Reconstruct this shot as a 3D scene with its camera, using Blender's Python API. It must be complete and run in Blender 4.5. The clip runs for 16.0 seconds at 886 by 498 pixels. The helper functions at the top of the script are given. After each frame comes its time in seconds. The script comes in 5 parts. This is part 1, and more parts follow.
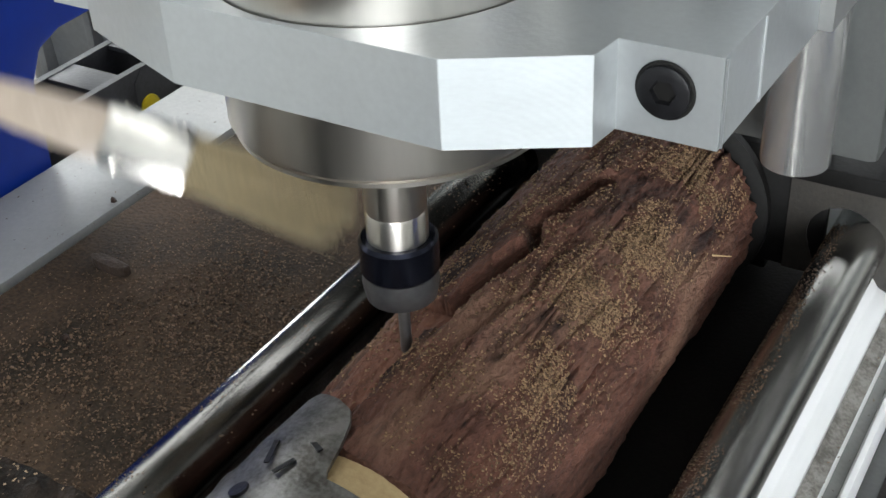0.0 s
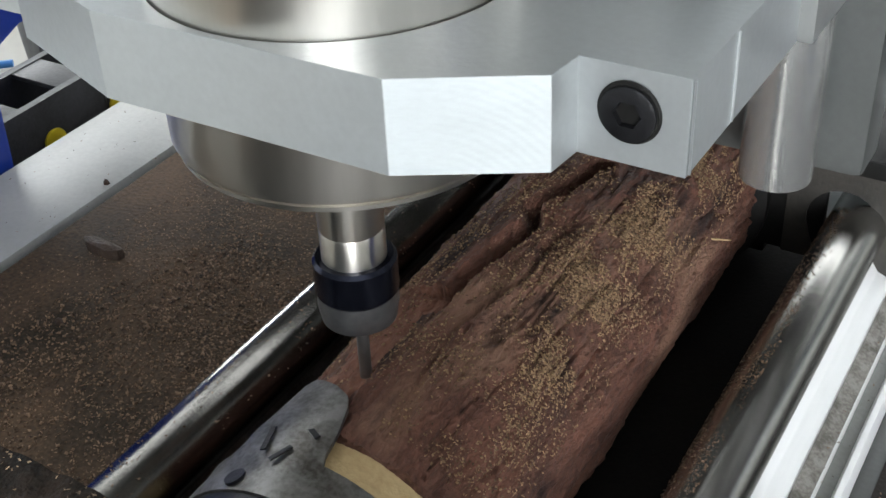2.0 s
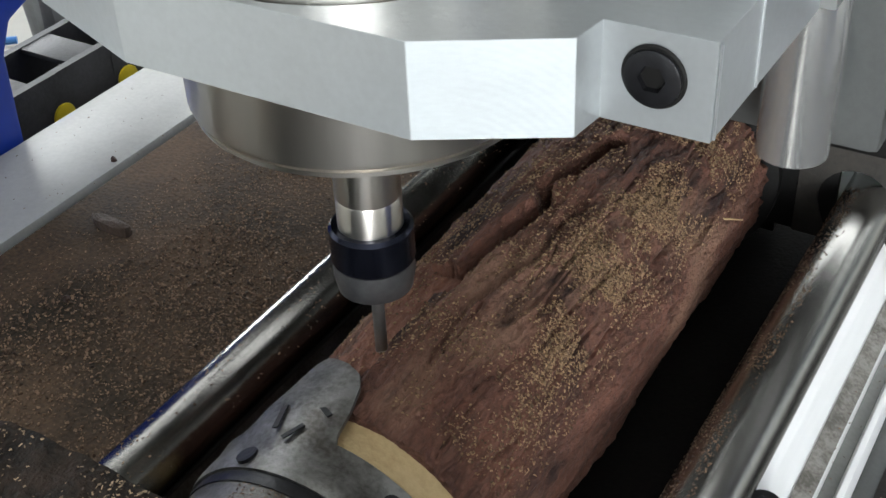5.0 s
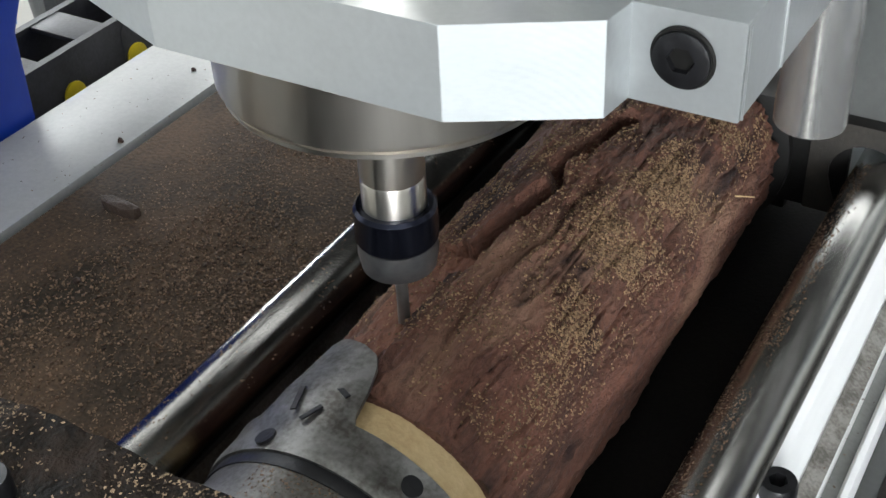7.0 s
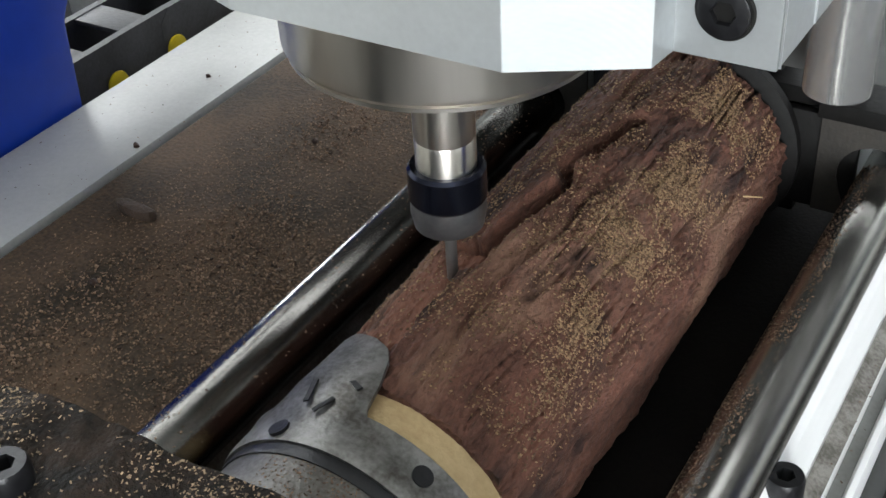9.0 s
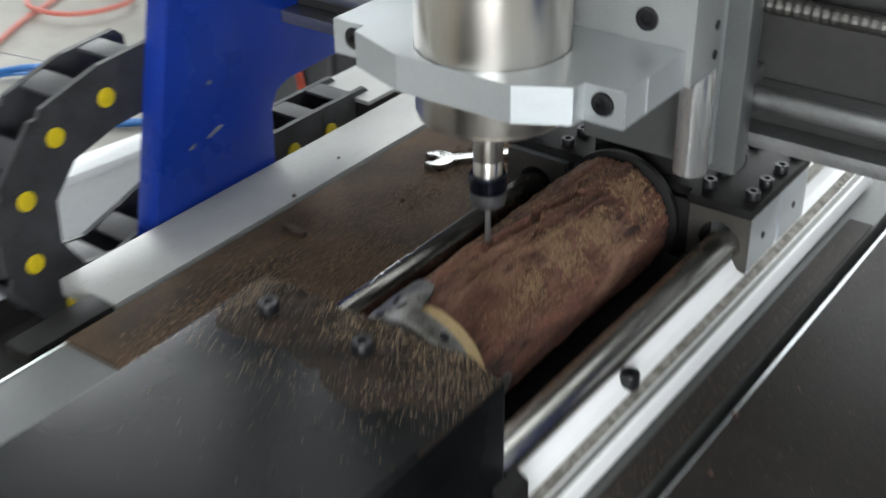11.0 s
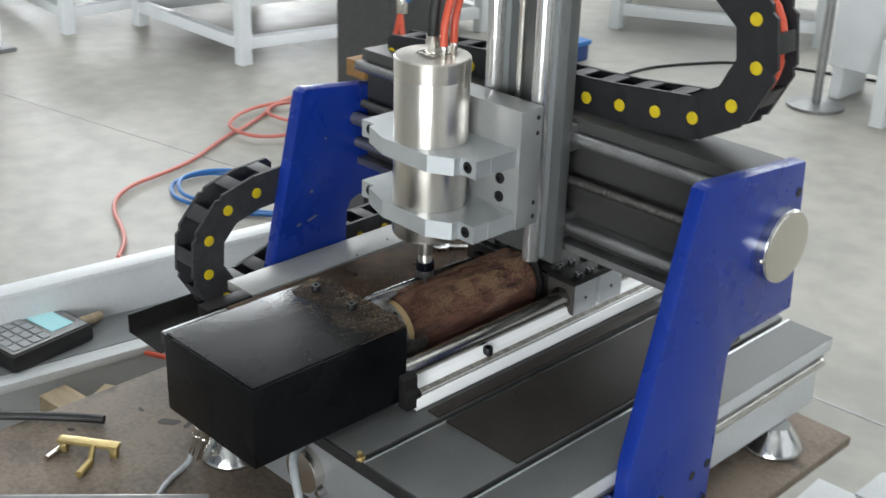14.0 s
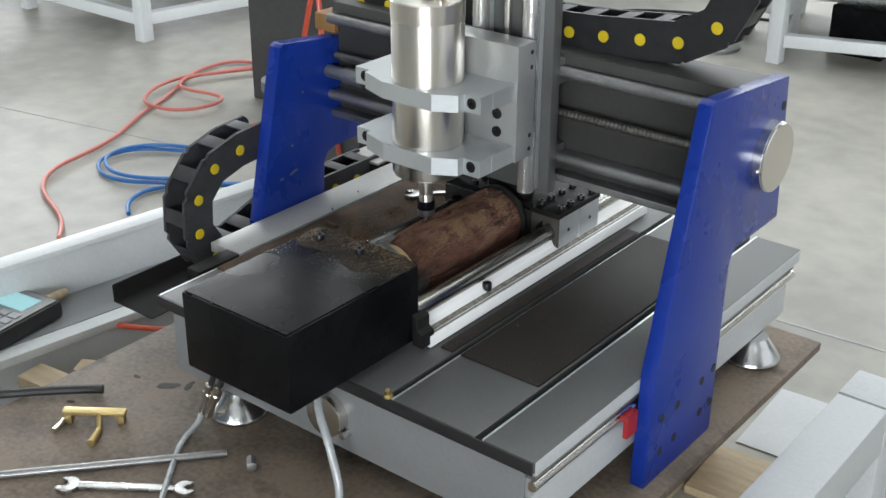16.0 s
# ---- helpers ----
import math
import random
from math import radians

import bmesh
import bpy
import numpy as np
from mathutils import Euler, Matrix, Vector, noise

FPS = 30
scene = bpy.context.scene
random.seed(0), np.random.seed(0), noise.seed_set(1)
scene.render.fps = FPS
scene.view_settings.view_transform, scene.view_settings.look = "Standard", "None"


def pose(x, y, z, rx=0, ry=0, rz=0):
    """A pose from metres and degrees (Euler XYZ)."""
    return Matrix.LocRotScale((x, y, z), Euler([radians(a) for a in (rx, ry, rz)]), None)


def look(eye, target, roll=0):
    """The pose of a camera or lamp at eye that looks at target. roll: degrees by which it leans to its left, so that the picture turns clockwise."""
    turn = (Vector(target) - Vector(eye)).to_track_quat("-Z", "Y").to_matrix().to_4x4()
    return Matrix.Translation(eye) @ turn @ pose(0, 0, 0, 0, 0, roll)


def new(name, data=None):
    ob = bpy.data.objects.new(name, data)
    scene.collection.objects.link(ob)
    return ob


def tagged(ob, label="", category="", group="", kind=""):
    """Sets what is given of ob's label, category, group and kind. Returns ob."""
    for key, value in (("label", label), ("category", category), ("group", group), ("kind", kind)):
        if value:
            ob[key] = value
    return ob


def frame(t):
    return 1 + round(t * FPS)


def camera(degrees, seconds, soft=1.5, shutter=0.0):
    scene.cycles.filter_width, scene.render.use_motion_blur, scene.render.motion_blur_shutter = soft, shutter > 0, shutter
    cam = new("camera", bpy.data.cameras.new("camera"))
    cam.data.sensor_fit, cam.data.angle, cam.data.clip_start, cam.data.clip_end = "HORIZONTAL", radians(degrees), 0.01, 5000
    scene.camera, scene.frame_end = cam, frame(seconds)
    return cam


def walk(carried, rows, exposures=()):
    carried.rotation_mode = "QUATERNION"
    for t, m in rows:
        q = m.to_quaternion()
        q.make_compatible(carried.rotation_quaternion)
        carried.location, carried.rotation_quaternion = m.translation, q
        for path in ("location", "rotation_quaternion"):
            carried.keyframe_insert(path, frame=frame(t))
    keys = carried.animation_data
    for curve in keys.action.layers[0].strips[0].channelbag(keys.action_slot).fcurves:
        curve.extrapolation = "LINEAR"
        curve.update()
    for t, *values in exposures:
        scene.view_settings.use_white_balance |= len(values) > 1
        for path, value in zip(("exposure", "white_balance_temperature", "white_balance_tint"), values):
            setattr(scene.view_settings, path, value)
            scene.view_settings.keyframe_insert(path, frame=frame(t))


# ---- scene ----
cam = camera(39.23, 16.0, shutter=0.5)
PATH = [
    (0, pose(0.1129, -0.2352, 0.2799, 56.27, 2.61, 30.8)),
    (0.5, pose(0.1124, -0.2346, 0.2795, 56.25, 2.48, 30.88)),
    (1, pose(0.1112, -0.2346, 0.2791, 56.04, 2.34, 30.74)),
    (1.5, pose(0.1106, -0.2337, 0.2787, 55.61, 2.45, 30.69)),
    (2, pose(0.1098, -0.2327, 0.2785, 55.38, 2.41, 30.55)),
    (2.5, pose(0.1087, -0.2336, 0.2794, 55.18, 2.23, 30.46)),
    (3, pose(0.1073, -0.2351, 0.281, 55.58, 2.33, 30.87)),
    (3.5, pose(0.1076, -0.2361, 0.2806, 55.67, 2.14, 30.98)),
    (4, pose(0.1081, -0.2327, 0.2785, 55.16, 2.39, 30.89)),
    (4.2, pose(0.1079, -0.2326, 0.2771, 54.85, 2.39, 30.74)),
    (6.3, pose(0.1042, -0.234, 0.2784, 53.99, 2.09, 30.92)),
    (6.5, pose(0.1036, -0.2336, 0.2777, 53.32, 2.26, 30.78)),
    (7, pose(0.103, -0.2346, 0.2782, 53.36, 2.59, 30.46)),
    (7.5, pose(0.1054, -0.2346, 0.2792, 54.31, 2.62, 30.11)),
    (8, pose(0.1047, -0.2386, 0.2793, 53.98, 3.12, 31.01)),
    (8.5, pose(0.1063, -0.2381, 0.2777, 54.01, 3.07, 30.89)),
    (8.7, pose(0.1065, -0.2387, 0.2772, 53.88, 3.03, 30.85)),
    (10.8, look((0.2200, -0.4040, 0.3730), (-0.2624, 0.2943, -0.1557), -0.16)),
    (11, look((0.2942, -0.4843, 0.4214), (-0.2193, 0.2059, -0.0884), -0.98)),
    (11.2, look((0.3510, -0.5253, 0.4203), (-0.1987, 0.1654, -0.0496), -1.07)),
    (11.5, look((0.4426, -0.5824, 0.4468), (-0.1231, 0.1205, 0.0157), -1.08)),
    (12, look((0.5113, -0.6493, 0.5094), (-0.0267, 0.0651, 0.0618), -0.35)),
    (12.2, look((0.5854, -0.6385, 0.5249), (-0.0452, 0.0023, 0.0871), -1.81)),
    (12.5, look((0.7465, -0.6606, 0.5142), (0.0270, -0.0951, 0.1109), -2.00)),
    (12.7, look((0.8146, -0.6748, 0.5368), (0.0740, -0.1447, 0.1237), -4.53)),
    (13, look((0.8761, -0.7144, 0.6002), (0.1585, -0.1565, 0.1833), -2.44)),
    (13.5, look((0.8772, -0.7987, 0.6662), (0.1789, -0.2102, 0.2587), 0.36)),
    (14, look((0.8627, -0.8761, 0.6888), (0.2183, -0.2346, 0.2727), 1.85)),
    (14.5, look((0.8338, -0.9612, 0.6822), (0.2343, -0.2765, 0.2676), -0.44)),
    (15, look((0.8105, -0.9973, 0.6597), (0.2348, -0.3103, 0.2164), -1.90)),
    (15.5, look((0.7970, -1.0053, 0.6641), (0.2313, -0.3074, 0.2249), -0.36)),
    (16, look((0.7903, -1.0041, 0.6695), (0.2302, -0.2987, 0.2351), 0.26)),
]
walk(cam, PATH, [(0, -1.04), (1, -1.00), (3, -1.01), (8.7, -0.87), (11, -1.27), (12.5, -1.17), (13.5, -1.52), (16, -1.55)])

# ---- light ----
world = bpy.data.worlds.new("world")
scene.world = world
world.use_nodes = True
sky = world.node_tree.nodes.new("ShaderNodeTexSky")
sky.sky_type, sky.sun_disc = "NISHITA", False
sky.sun_elevation, sky.sun_rotation = radians(42), radians(130)
bg = world.node_tree.nodes["Background"]
bg.inputs["Strength"].default_value = 0.04
world.node_tree.links.new(sky.outputs["Color"], bg.inputs["Color"])


def window_light(name, eye, target, w, h, watts, colour=(0.93, 0.97, 1.0)):
    data = bpy.data.lights.new(name, "AREA")
    data.shape, data.size, data.size_y, data.energy, data.color = "RECTANGLE", w, h, watts, colour
    ob = new(name, data)
    ob.matrix_world = look(eye, target)
    return ob


window_light("window_light_west", (-11.7, 1.0, 3.0), (0, 1.0, 2.4), 14.0, 3.6, 620)
window_light("door_light_front", (4.6, -8.6, 1.2), (0, 0, 0.4), 5.0, 2.8, 2500)
window_light("window_light_east", (8.7, 2.5, 3.2), (0, 1.5, 1.2), 10.0, 3.4, 330)
window_light("skylight_north", (-3.2, 6.2, 5.45), (-3.2, 6.201, 0), 11.6, 8.4, 2050)
window_light("skylight_south", (1.5, -3.5, 5.45), (1.5, -3.501, 0), 9.0, 1.4, 150)
window_light("window_light_north", (-1.0, 13.6, 3.3), (-1.0, 0.0, 0.2), 15.0, 2.4, 1500)
window_light("door_light_west", (-11.7, 6.0, 1.3), (-4.5, 4.0, -0.3), 5.0, 3.0, 3000)
scene.view_settings.exposure = 0.0


# ---- materials ----
def material(name, colour, rough=0.5, metal=0.0, var=0.18, scale=30.0, bump=0.08, fine=250.0, second=None, stretch=(1, 1, 1),
             coat=0.0, detail=5.0, brushed=0.0, split=(0.35, 0.65), rough_var=0.12, emit=None, spec=0.5):
    m = bpy.data.materials.new(name)
    m.use_nodes = True
    nt = m.node_tree
    n, link = nt.nodes, nt.links.new
    b = n["Principled BSDF"]
    co = n.new("ShaderNodeTexCoord")
    mp = n.new("ShaderNodeMapping")
    mp.inputs["Scale"].default_value = stretch
    link(co.outputs["Object"], mp.inputs["Vector"])
    big, small = n.new("ShaderNodeTexNoise"), n.new("ShaderNodeTexNoise")
    big.inputs["Scale"].default_value, small.inputs["Scale"].default_value = scale, fine
    big.inputs["Detail"].default_value, small.inputs["Detail"].default_value = detail, 3.0
    for t in (big, small):
        link(mp.outputs["Vector"], t.inputs["Vector"])
    ramp = n.new("ShaderNodeValToRGB")
    second = second or tuple(min(1.0, c * (1 + var)) for c in colour)
    first = colour if second != tuple(min(1.0, c * (1 + var)) for c in colour) else tuple(c * (1 - var) for c in colour)
    ramp.color_ramp.elements[0].color, ramp.color_ramp.elements[1].color = (*first, 1), (*second, 1)
    ramp.color_ramp.elements[0].position, ramp.color_ramp.elements[1].position = split
    add = n.new("ShaderNodeMath")
    add.operation = "MULTIPLY_ADD"
    add.inputs[1].default_value = 0.35
    link(small.outputs["Fac"], add.inputs[0])
    half = n.new("ShaderNodeMath")
    half.operation = "MULTIPLY"
    half.inputs[1].default_value = 0.65
    link(big.outputs["Fac"], half.inputs[0])
    link(half.outputs[0], add.inputs[2])
    link(add.outputs[0], ramp.inputs["Fac"])
    link(ramp.outputs["Color"], b.inputs["Base Color"])
    rr = n.new("ShaderNodeMapRange")
    rr.inputs["To Min"].default_value, rr.inputs["To Max"].default_value = max(0.02, rough - rough_var), min(1.0, rough + rough_var)
    link(big.outputs["Fac"], rr.inputs["Value"])
    link(rr.outputs["Result"], b.inputs["Roughness"])
    b.inputs["Metallic"].default_value = metal
    b.inputs["Specular IOR Level"].default_value = spec
    b.inputs["Coat Weight"].default_value = coat
    b.inputs["Coat Roughness"].default_value = 0.08
    if brushed:
        tg = n.new("ShaderNodeTangent")
        tg.direction_type, tg.axis = "RADIAL", "Z"
        link(tg.outputs["Tangent"], b.inputs["Tangent"])
        b.inputs["Anisotropic"].default_value, b.inputs["Anisotropic Rotation"].default_value = brushed, 0.25
    if bump:
        bp = n.new("ShaderNodeBump")
        bp.inputs["Strength"].default_value, bp.inputs["Distance"].default_value = bump, 0.002
        link(small.outputs["Fac"], bp.inputs["Height"])
        link(bp.outputs["Normal"], b.inputs["Normal"])
    if emit:
        b.inputs["Emission Color"].default_value, b.inputs["Emission Strength"].default_value = (*emit[:3], 1), emit[3]
    return m


ALU = material("satin_aluminium", (0.51, 0.535, 0.545), 0.36, 0.6, 0.06, 25, 0.05, 600)
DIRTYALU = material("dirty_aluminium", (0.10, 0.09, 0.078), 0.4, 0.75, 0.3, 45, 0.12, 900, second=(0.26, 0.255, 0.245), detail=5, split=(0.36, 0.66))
FACET = material("fly_cut_glare_facet", (0.58, 0.615, 0.63), 0.5, 0.3, 0.05, 40, 0.05, 500, rough_var=0.06, stretch=(1, 1, 3))
CARRIAGE = material("dark_satin_aluminium", (0.15, 0.157, 0.153), 0.42, 0.6, 0.08, 22, 0.06, 500)
GREYALU = material("dull_slide_aluminium", (0.40, 0.41, 0.405), 0.4, 0.6, 0.08, 22, 0.06, 500)
# near-white base colour carries the glare on the right rail support
RAILALU = material("glare_white_aluminium", (0.95, 0.95, 0.945), 0.34, 0.0, 0.04, 30, 0.03, 500, rough_var=0.06, stretch=(1, 0.1, 1))
ALU_RAW = material("milled_aluminium", (0.74, 0.77, 0.79), 0.3, 0.8, 0.04, 18, 0.02, 500, rough_var=0.05)
CHROME = material("spun_bright_metal", (0.60, 0.60, 0.59), 0.22, 1.0, 0.06, 20, 0.02, 300, rough_var=0.04)
STEEL = material("polished_steel", (0.7, 0.67, 0.62), 0.24, 1.0, 0.05, 14, 0.03, 350, stretch=(1, 1, 0.12), rough_var=0.05)
TURNED = material("turned_steel", (0.76, 0.72, 0.665), 0.29, 1.0, 0.05, 14, 0.02, 350, stretch=(1, 1, 0.12), rough_var=0.04, brushed=0.75)
SCREWSTEEL = material("oiled_screw_steel", (0.15, 0.145, 0.135), 0.38, 0.9, 0.2, 40, 0.05, 400)
# left shaft: dark reflections are put into the steel's base colour
RAILDARK = material("darkened_dusty_shaft", (0.165, 0.158, 0.148), 0.22, 1.0, 0.2, 60, 0.05, 1200, rough_var=0.05)
RAILBRIGHT = material("brighter_ground_shaft", (0.38, 0.37, 0.35), 0.25, 1.0, 0.06, 60, 0.0, 900, rough_var=0.02)
SHAFT = material("ground_steel_shaft", (0.70, 0.68, 0.65), 0.22, 1.0, 0.06, 40, 0.0, 500, rough_var=0.04)
GUIDE = material("ground_guide_shaft", (0.56, 0.56, 0.55), 0.20, 0.75, 0.05, 20, 0.02, 400, stretch=(1, 1, 0.2), rough_var=0.05)
DULL = material("dull_steel", (0.3, 0.3, 0.3), 0.45, 0.9, 0.2, 30, 0.1, 300)
BLACKOX = material("black_oxide_steel", (0.014, 0.014, 0.016), 0.36, 0.3, 0.4, 60, 0.1, 500)
NUT = material("blued_collet_nut", (0.02, 0.022, 0.035), 0.22, 0.85, 0.2, 60, 0.02, 500, rough_var=0.06)
NUTLOW = material("worn_nut_taper", (0.16, 0.16, 0.165), 0.35, 0.8, 0.2, 80, 0.05, 500)
BLUE = material("gloss_blue_paint", (0.006, 0.028, 0.235), 0.28, 0.0, 0.12, 10, 0.04, 120, rough_var=0.06, spec=0.32)
BOXBLACK = material("black_painted_sheet", (0.005, 0.0053, 0.006), 0.27, 0.0, 0.35, 14, 0.05, 900, spec=0.11, rough_var=0.16)
BLACKPLATE = material("black_anodised_plate", (0.008, 0.0075, 0.007), 0.6, 0.0, 0.4, 40, 0.08, 500, spec=0.25)
DARKMAT = material("dusty_dark_mat", (0.013, 0.0105, 0.009), 0.62, 0.0, 0.4, 22, 0.2, 700, second=(0.026, 0.021, 0.018), spec=0.25)
SHADEMAT = material("shade_black_mat", (0.005, 0.0045, 0.004), 0.8, 0.0, 0.4, 22, 0.2, 700, second=(0.011, 0.009, 0.008), spec=0.1)
DUSTMAT = material("sawdust_covered_plate", (0.030, 0.024, 0.018), 0.85, 0.0, 0.5, 18, 0.5, 600, second=(0.108, 0.070, 0.046), split=(0.38, 0.62), spec=0.12)
PANEL = material("grey_anodised_bed", (0.115, 0.118, 0.116), 0.5, 0.4, 0.12, 14, 0.05, 400)
STRIP = material("pale_bed_edge", (0.40, 0.40, 0.385), 0.5, 0.35, 0.1, 20, 0.05, 500)
WHITEMETAL = material("white_painted_frame", (0.74, 0.76, 0.77), 0.45, 0.0, 0.06, 8, 0.03, 200)
PALEFRAME = material("pale_grey_painted_frame", (0.46, 0.475, 0.485), 0.45, 0.0, 0.08, 8, 0.03, 200)
BEAMWHITE = material("chalky_white_paint", (0.58, 0.60, 0.605), 0.5, 0.0, 0.08, 6, 0.04, 200)
GREYFRAME = material("grey_painted_frame", (0.19, 0.196, 0.2), 0.42, 0.1, 0.08, 8, 0.04, 200)
SLOTDARK = material("dark_slot_channel", (0.01, 0.01, 0.01), 0.6, 0.0, 0.3, 40, 0.05, 400)
ENDCAP = material("black_end_trim", (0.012, 0.012, 0.013), 0.5, 0.0, 0.3, 50, 0.05, 400)
PLASTIC = material("black_chain_plastic", (0.014, 0.014, 0.016), 0.45, 0.0, 0.35, 60, 0.08, 500)
PLASTIC_DUSTY = material("dusty_chain_plastic", (0.03, 0.03, 0.033), 0.55, 0.0, 0.4, 60, 0.1, 500)
YELLOW = material("yellow_plastic", (0.55, 0.42, 0.01), 0.45, 0.0, 0.1, 90, 0.03, 500)
BARK = material("red_brown_bark", (0.060, 0.024, 0.016), 0.75, 0.0, 0.4, 60, 1.0, 520, second=(0.20, 0.086, 0.057), stretch=(1.3, 0.6, 1.3), detail=9, split=(0.34, 0.64))
DARKBARK = material("dark_inner_bark", (0.022, 0.011, 0.008), 0.8, 0.0, 0.4, 80, 0.6, 500, second=(0.075, 0.038, 0.025))
FRESHCUT = material("fresh_milled_wood", (0.11, 0.043, 0.028), 0.75, 0.0, 0.3, 120, 1.0, 600, second=(0.28, 0.125, 0.08), stretch=(1, 0.5, 1))
CHIPWOOD = material("weathered_brown_chip", (0.034, 0.021, 0.015), 0.75, 0.0, 0.3, 120, 0.6, 600, second=(0.085, 0.055, 0.040))
CUTWOOD = material("pale_cut_wood", (0.42, 0.29, 0.14), 0.65, 0.0, 0.2, 90, 0.3, 500, second=(0.58, 0.43, 0.23))
DUST = material("sawdust", (0.3, 0.185, 0.085), 0.85, 0.0, 0.4, 160, 0.2, 900, second=(0.5, 0.35, 0.18))
CONCRETE = material("smooth_concrete", (0.25, 0.241, 0.212), 0.5, 0.0, 0.12, 1.9, 0.0, 16, second=(0.385, 0.369, 0.322), detail=9, split=(0.36, 0.62))
PLY = material("stained_brown_board", (0.095, 0.070, 0.051), 0.7, 0.0, 0.3, 11, 0.12, 160, second=(0.215, 0.168, 0.126), detail=9, split=(0.36, 0.58))
PALEWOOD = material("pale_pine_offcut", (0.42, 0.33, 0.215), 0.7, 0.0, 0.2, 14, 0.15, 200, stretch=(1, 6, 1))
RUBBER = material("black_rubber", (0.012, 0.012, 0.012), 0.55, 0, 0.3, 50, 0.05, 300)
ORANGE = material("orange_red_hose", (0.62, 0.09, 0.045), 0.35, 0.0, 0.12, 6, 0.03, 200)
HOSERED = material("faded_red_hose", (0.55, 0.13, 0.10), 0.4, 0.0, 0.15, 8, 0.03, 200, second=(0.62, 0.22, 0.18))
HOSEBLUE = material("blue_hose", (0.03, 0.16, 0.45), 0.35, 0.0, 0.12, 6, 0.03, 200)
BRASS = material("brass", (0.44, 0.34, 0.15), 0.45, 0.9, 0.15, 40, 0.06, 300)
REDP = material("red_plastic", (0.33, 0.016, 0.02), 0.4, 0, 0.15, 40, 0.05, 300)
GREYWALL = material("pale_hall_wall", (0.62, 0.64, 0.64), 0.8, 0, 0.05, 1.0, 0.03, 40)
DARKCOL = material("dark_grey_column", (0.06, 0.06, 0.062), 0.6, 0, 0.2, 3, 0.05, 80)
CLEAR = material("milky_tube", (0.34, 0.36, 0.37), 0.25, 0, 0.1, 60, 0.03, 300, coat=0.5)
BRISTLE = material("pale_bristles", (0.50, 0.42, 0.27), 0.6, 0, 0.3, 200, 0.3, 900, stretch=(6, 6, 0.4))
HANDLE = material("varnished_beech", (0.36, 0.29, 0.23), 0.35, 0, 0.15, 30, 0.03, 300, stretch=(4, 4, 0.5), coat=0.3)
SCREEN = material("lit_lcd_screen", (0.1, 0.2, 0.22), 0.3, 0, 0.02, 60, 0.0, 300, emit=(0.45, 0.85, 0.9, 1.7))
KEYGREY = material("grey_keys", (0.35, 0.36, 0.37), 0.5, 0, 0.1, 60, 0.03, 300)


def cutter_arcs(m, centre, pitch, strength):
    """Fine concentric cutter marks."""
    n, link = m.node_tree.nodes, m.node_tree.links.new
    co, mp, wv, bp = n.new("ShaderNodeTexCoord"), n.new("ShaderNodeMapping"), n.new("ShaderNodeTexWave"), n.new("ShaderNodeBump")
    mp.inputs["Location"].default_value = [-c for c in centre]
    link(co.outputs["Object"], mp.inputs["Vector"])
    wv.wave_type, wv.rings_direction = "RINGS", "SPHERICAL"
    wv.inputs["Scale"].default_value, wv.inputs["Distortion"].default_value = 0.314 / pitch, 1.2
    link(mp.outputs["Vector"], wv.inputs["Vector"])
    bp.inputs["Strength"].default_value, bp.inputs["Distance"].default_value = strength, 0.001
    link(wv.outputs["Fac"], bp.inputs["Height"])
    link(bp.outputs["Normal"], n["Principled BSDF"].inputs["Normal"])


def patches(m, colour, scale, stretch, low, high):
    """Lay patches of a second colour over the base colour."""
    n, link = m.node_tree.nodes, m.node_tree.links.new
    b = n["Principled BSDF"]
    source = b.inputs["Base Color"].links[0].from_socket
    co, mp, tx, rg, mx = n.new("ShaderNodeTexCoord"), n.new("ShaderNodeMapping"), n.new("ShaderNodeTexNoise"), n.new("ShaderNodeMapRange"), n.new("ShaderNodeMix")
    mp.inputs["Scale"].default_value = stretch
    mp.inputs["Location"].default_value = (3.1, 1.7, 0.4)
    tx.inputs["Scale"].default_value, tx.inputs["Detail"].default_value = scale, 7.0
    rg.inputs["From Min"].default_value, rg.inputs["From Max"].default_value = low, high
    mx.data_type = "RGBA"
    link(co.outputs["Object"], mp.inputs["Vector"])
    link(mp.outputs["Vector"], tx.inputs["Vector"])
    link(tx.outputs["Fac"], rg.inputs["Value"])
    link(rg.outputs["Result"], mx.inputs["Factor"])
    link(source, mx.inputs[6])
    mx.inputs[7].default_value = (*colour, 1)
    link(mx.outputs[2], b.inputs["Base Color"])


patches(BARK, (0.235, 0.125, 0.083), 30, (1.0, 0.45, 1.0), 0.56, 0.64)
patches(BARK, (0.030, 0.013, 0.010), 55, (1.5, 0.35, 1.5), 0.55, 0.67)
patches(CONCRETE, (0.22, 0.215, 0.20), 0.8, (1, 1, 1), 0.56, 0.72)
patches(PLY, (0.05, 0.038, 0.028), 14, (1, 1, 1), 0.60, 0.70)
patches(DARKMAT, (0.036, 0.029, 0.024), 24, (1, 1, 1), 0.60, 0.85)
cutter_arcs(FACET, (0.004, -0.02, 0.135), 0.0016, 0.022)

# ---- building helpers ----
BASE = {}


def thing(name, base, label, category, group="", kind=""):
    ob = new(name)
    ob.empty_display_size = 0.02
    ob.location = base
    BASE[ob] = Vector(base)
    return tagged(ob, label, category, group, kind)


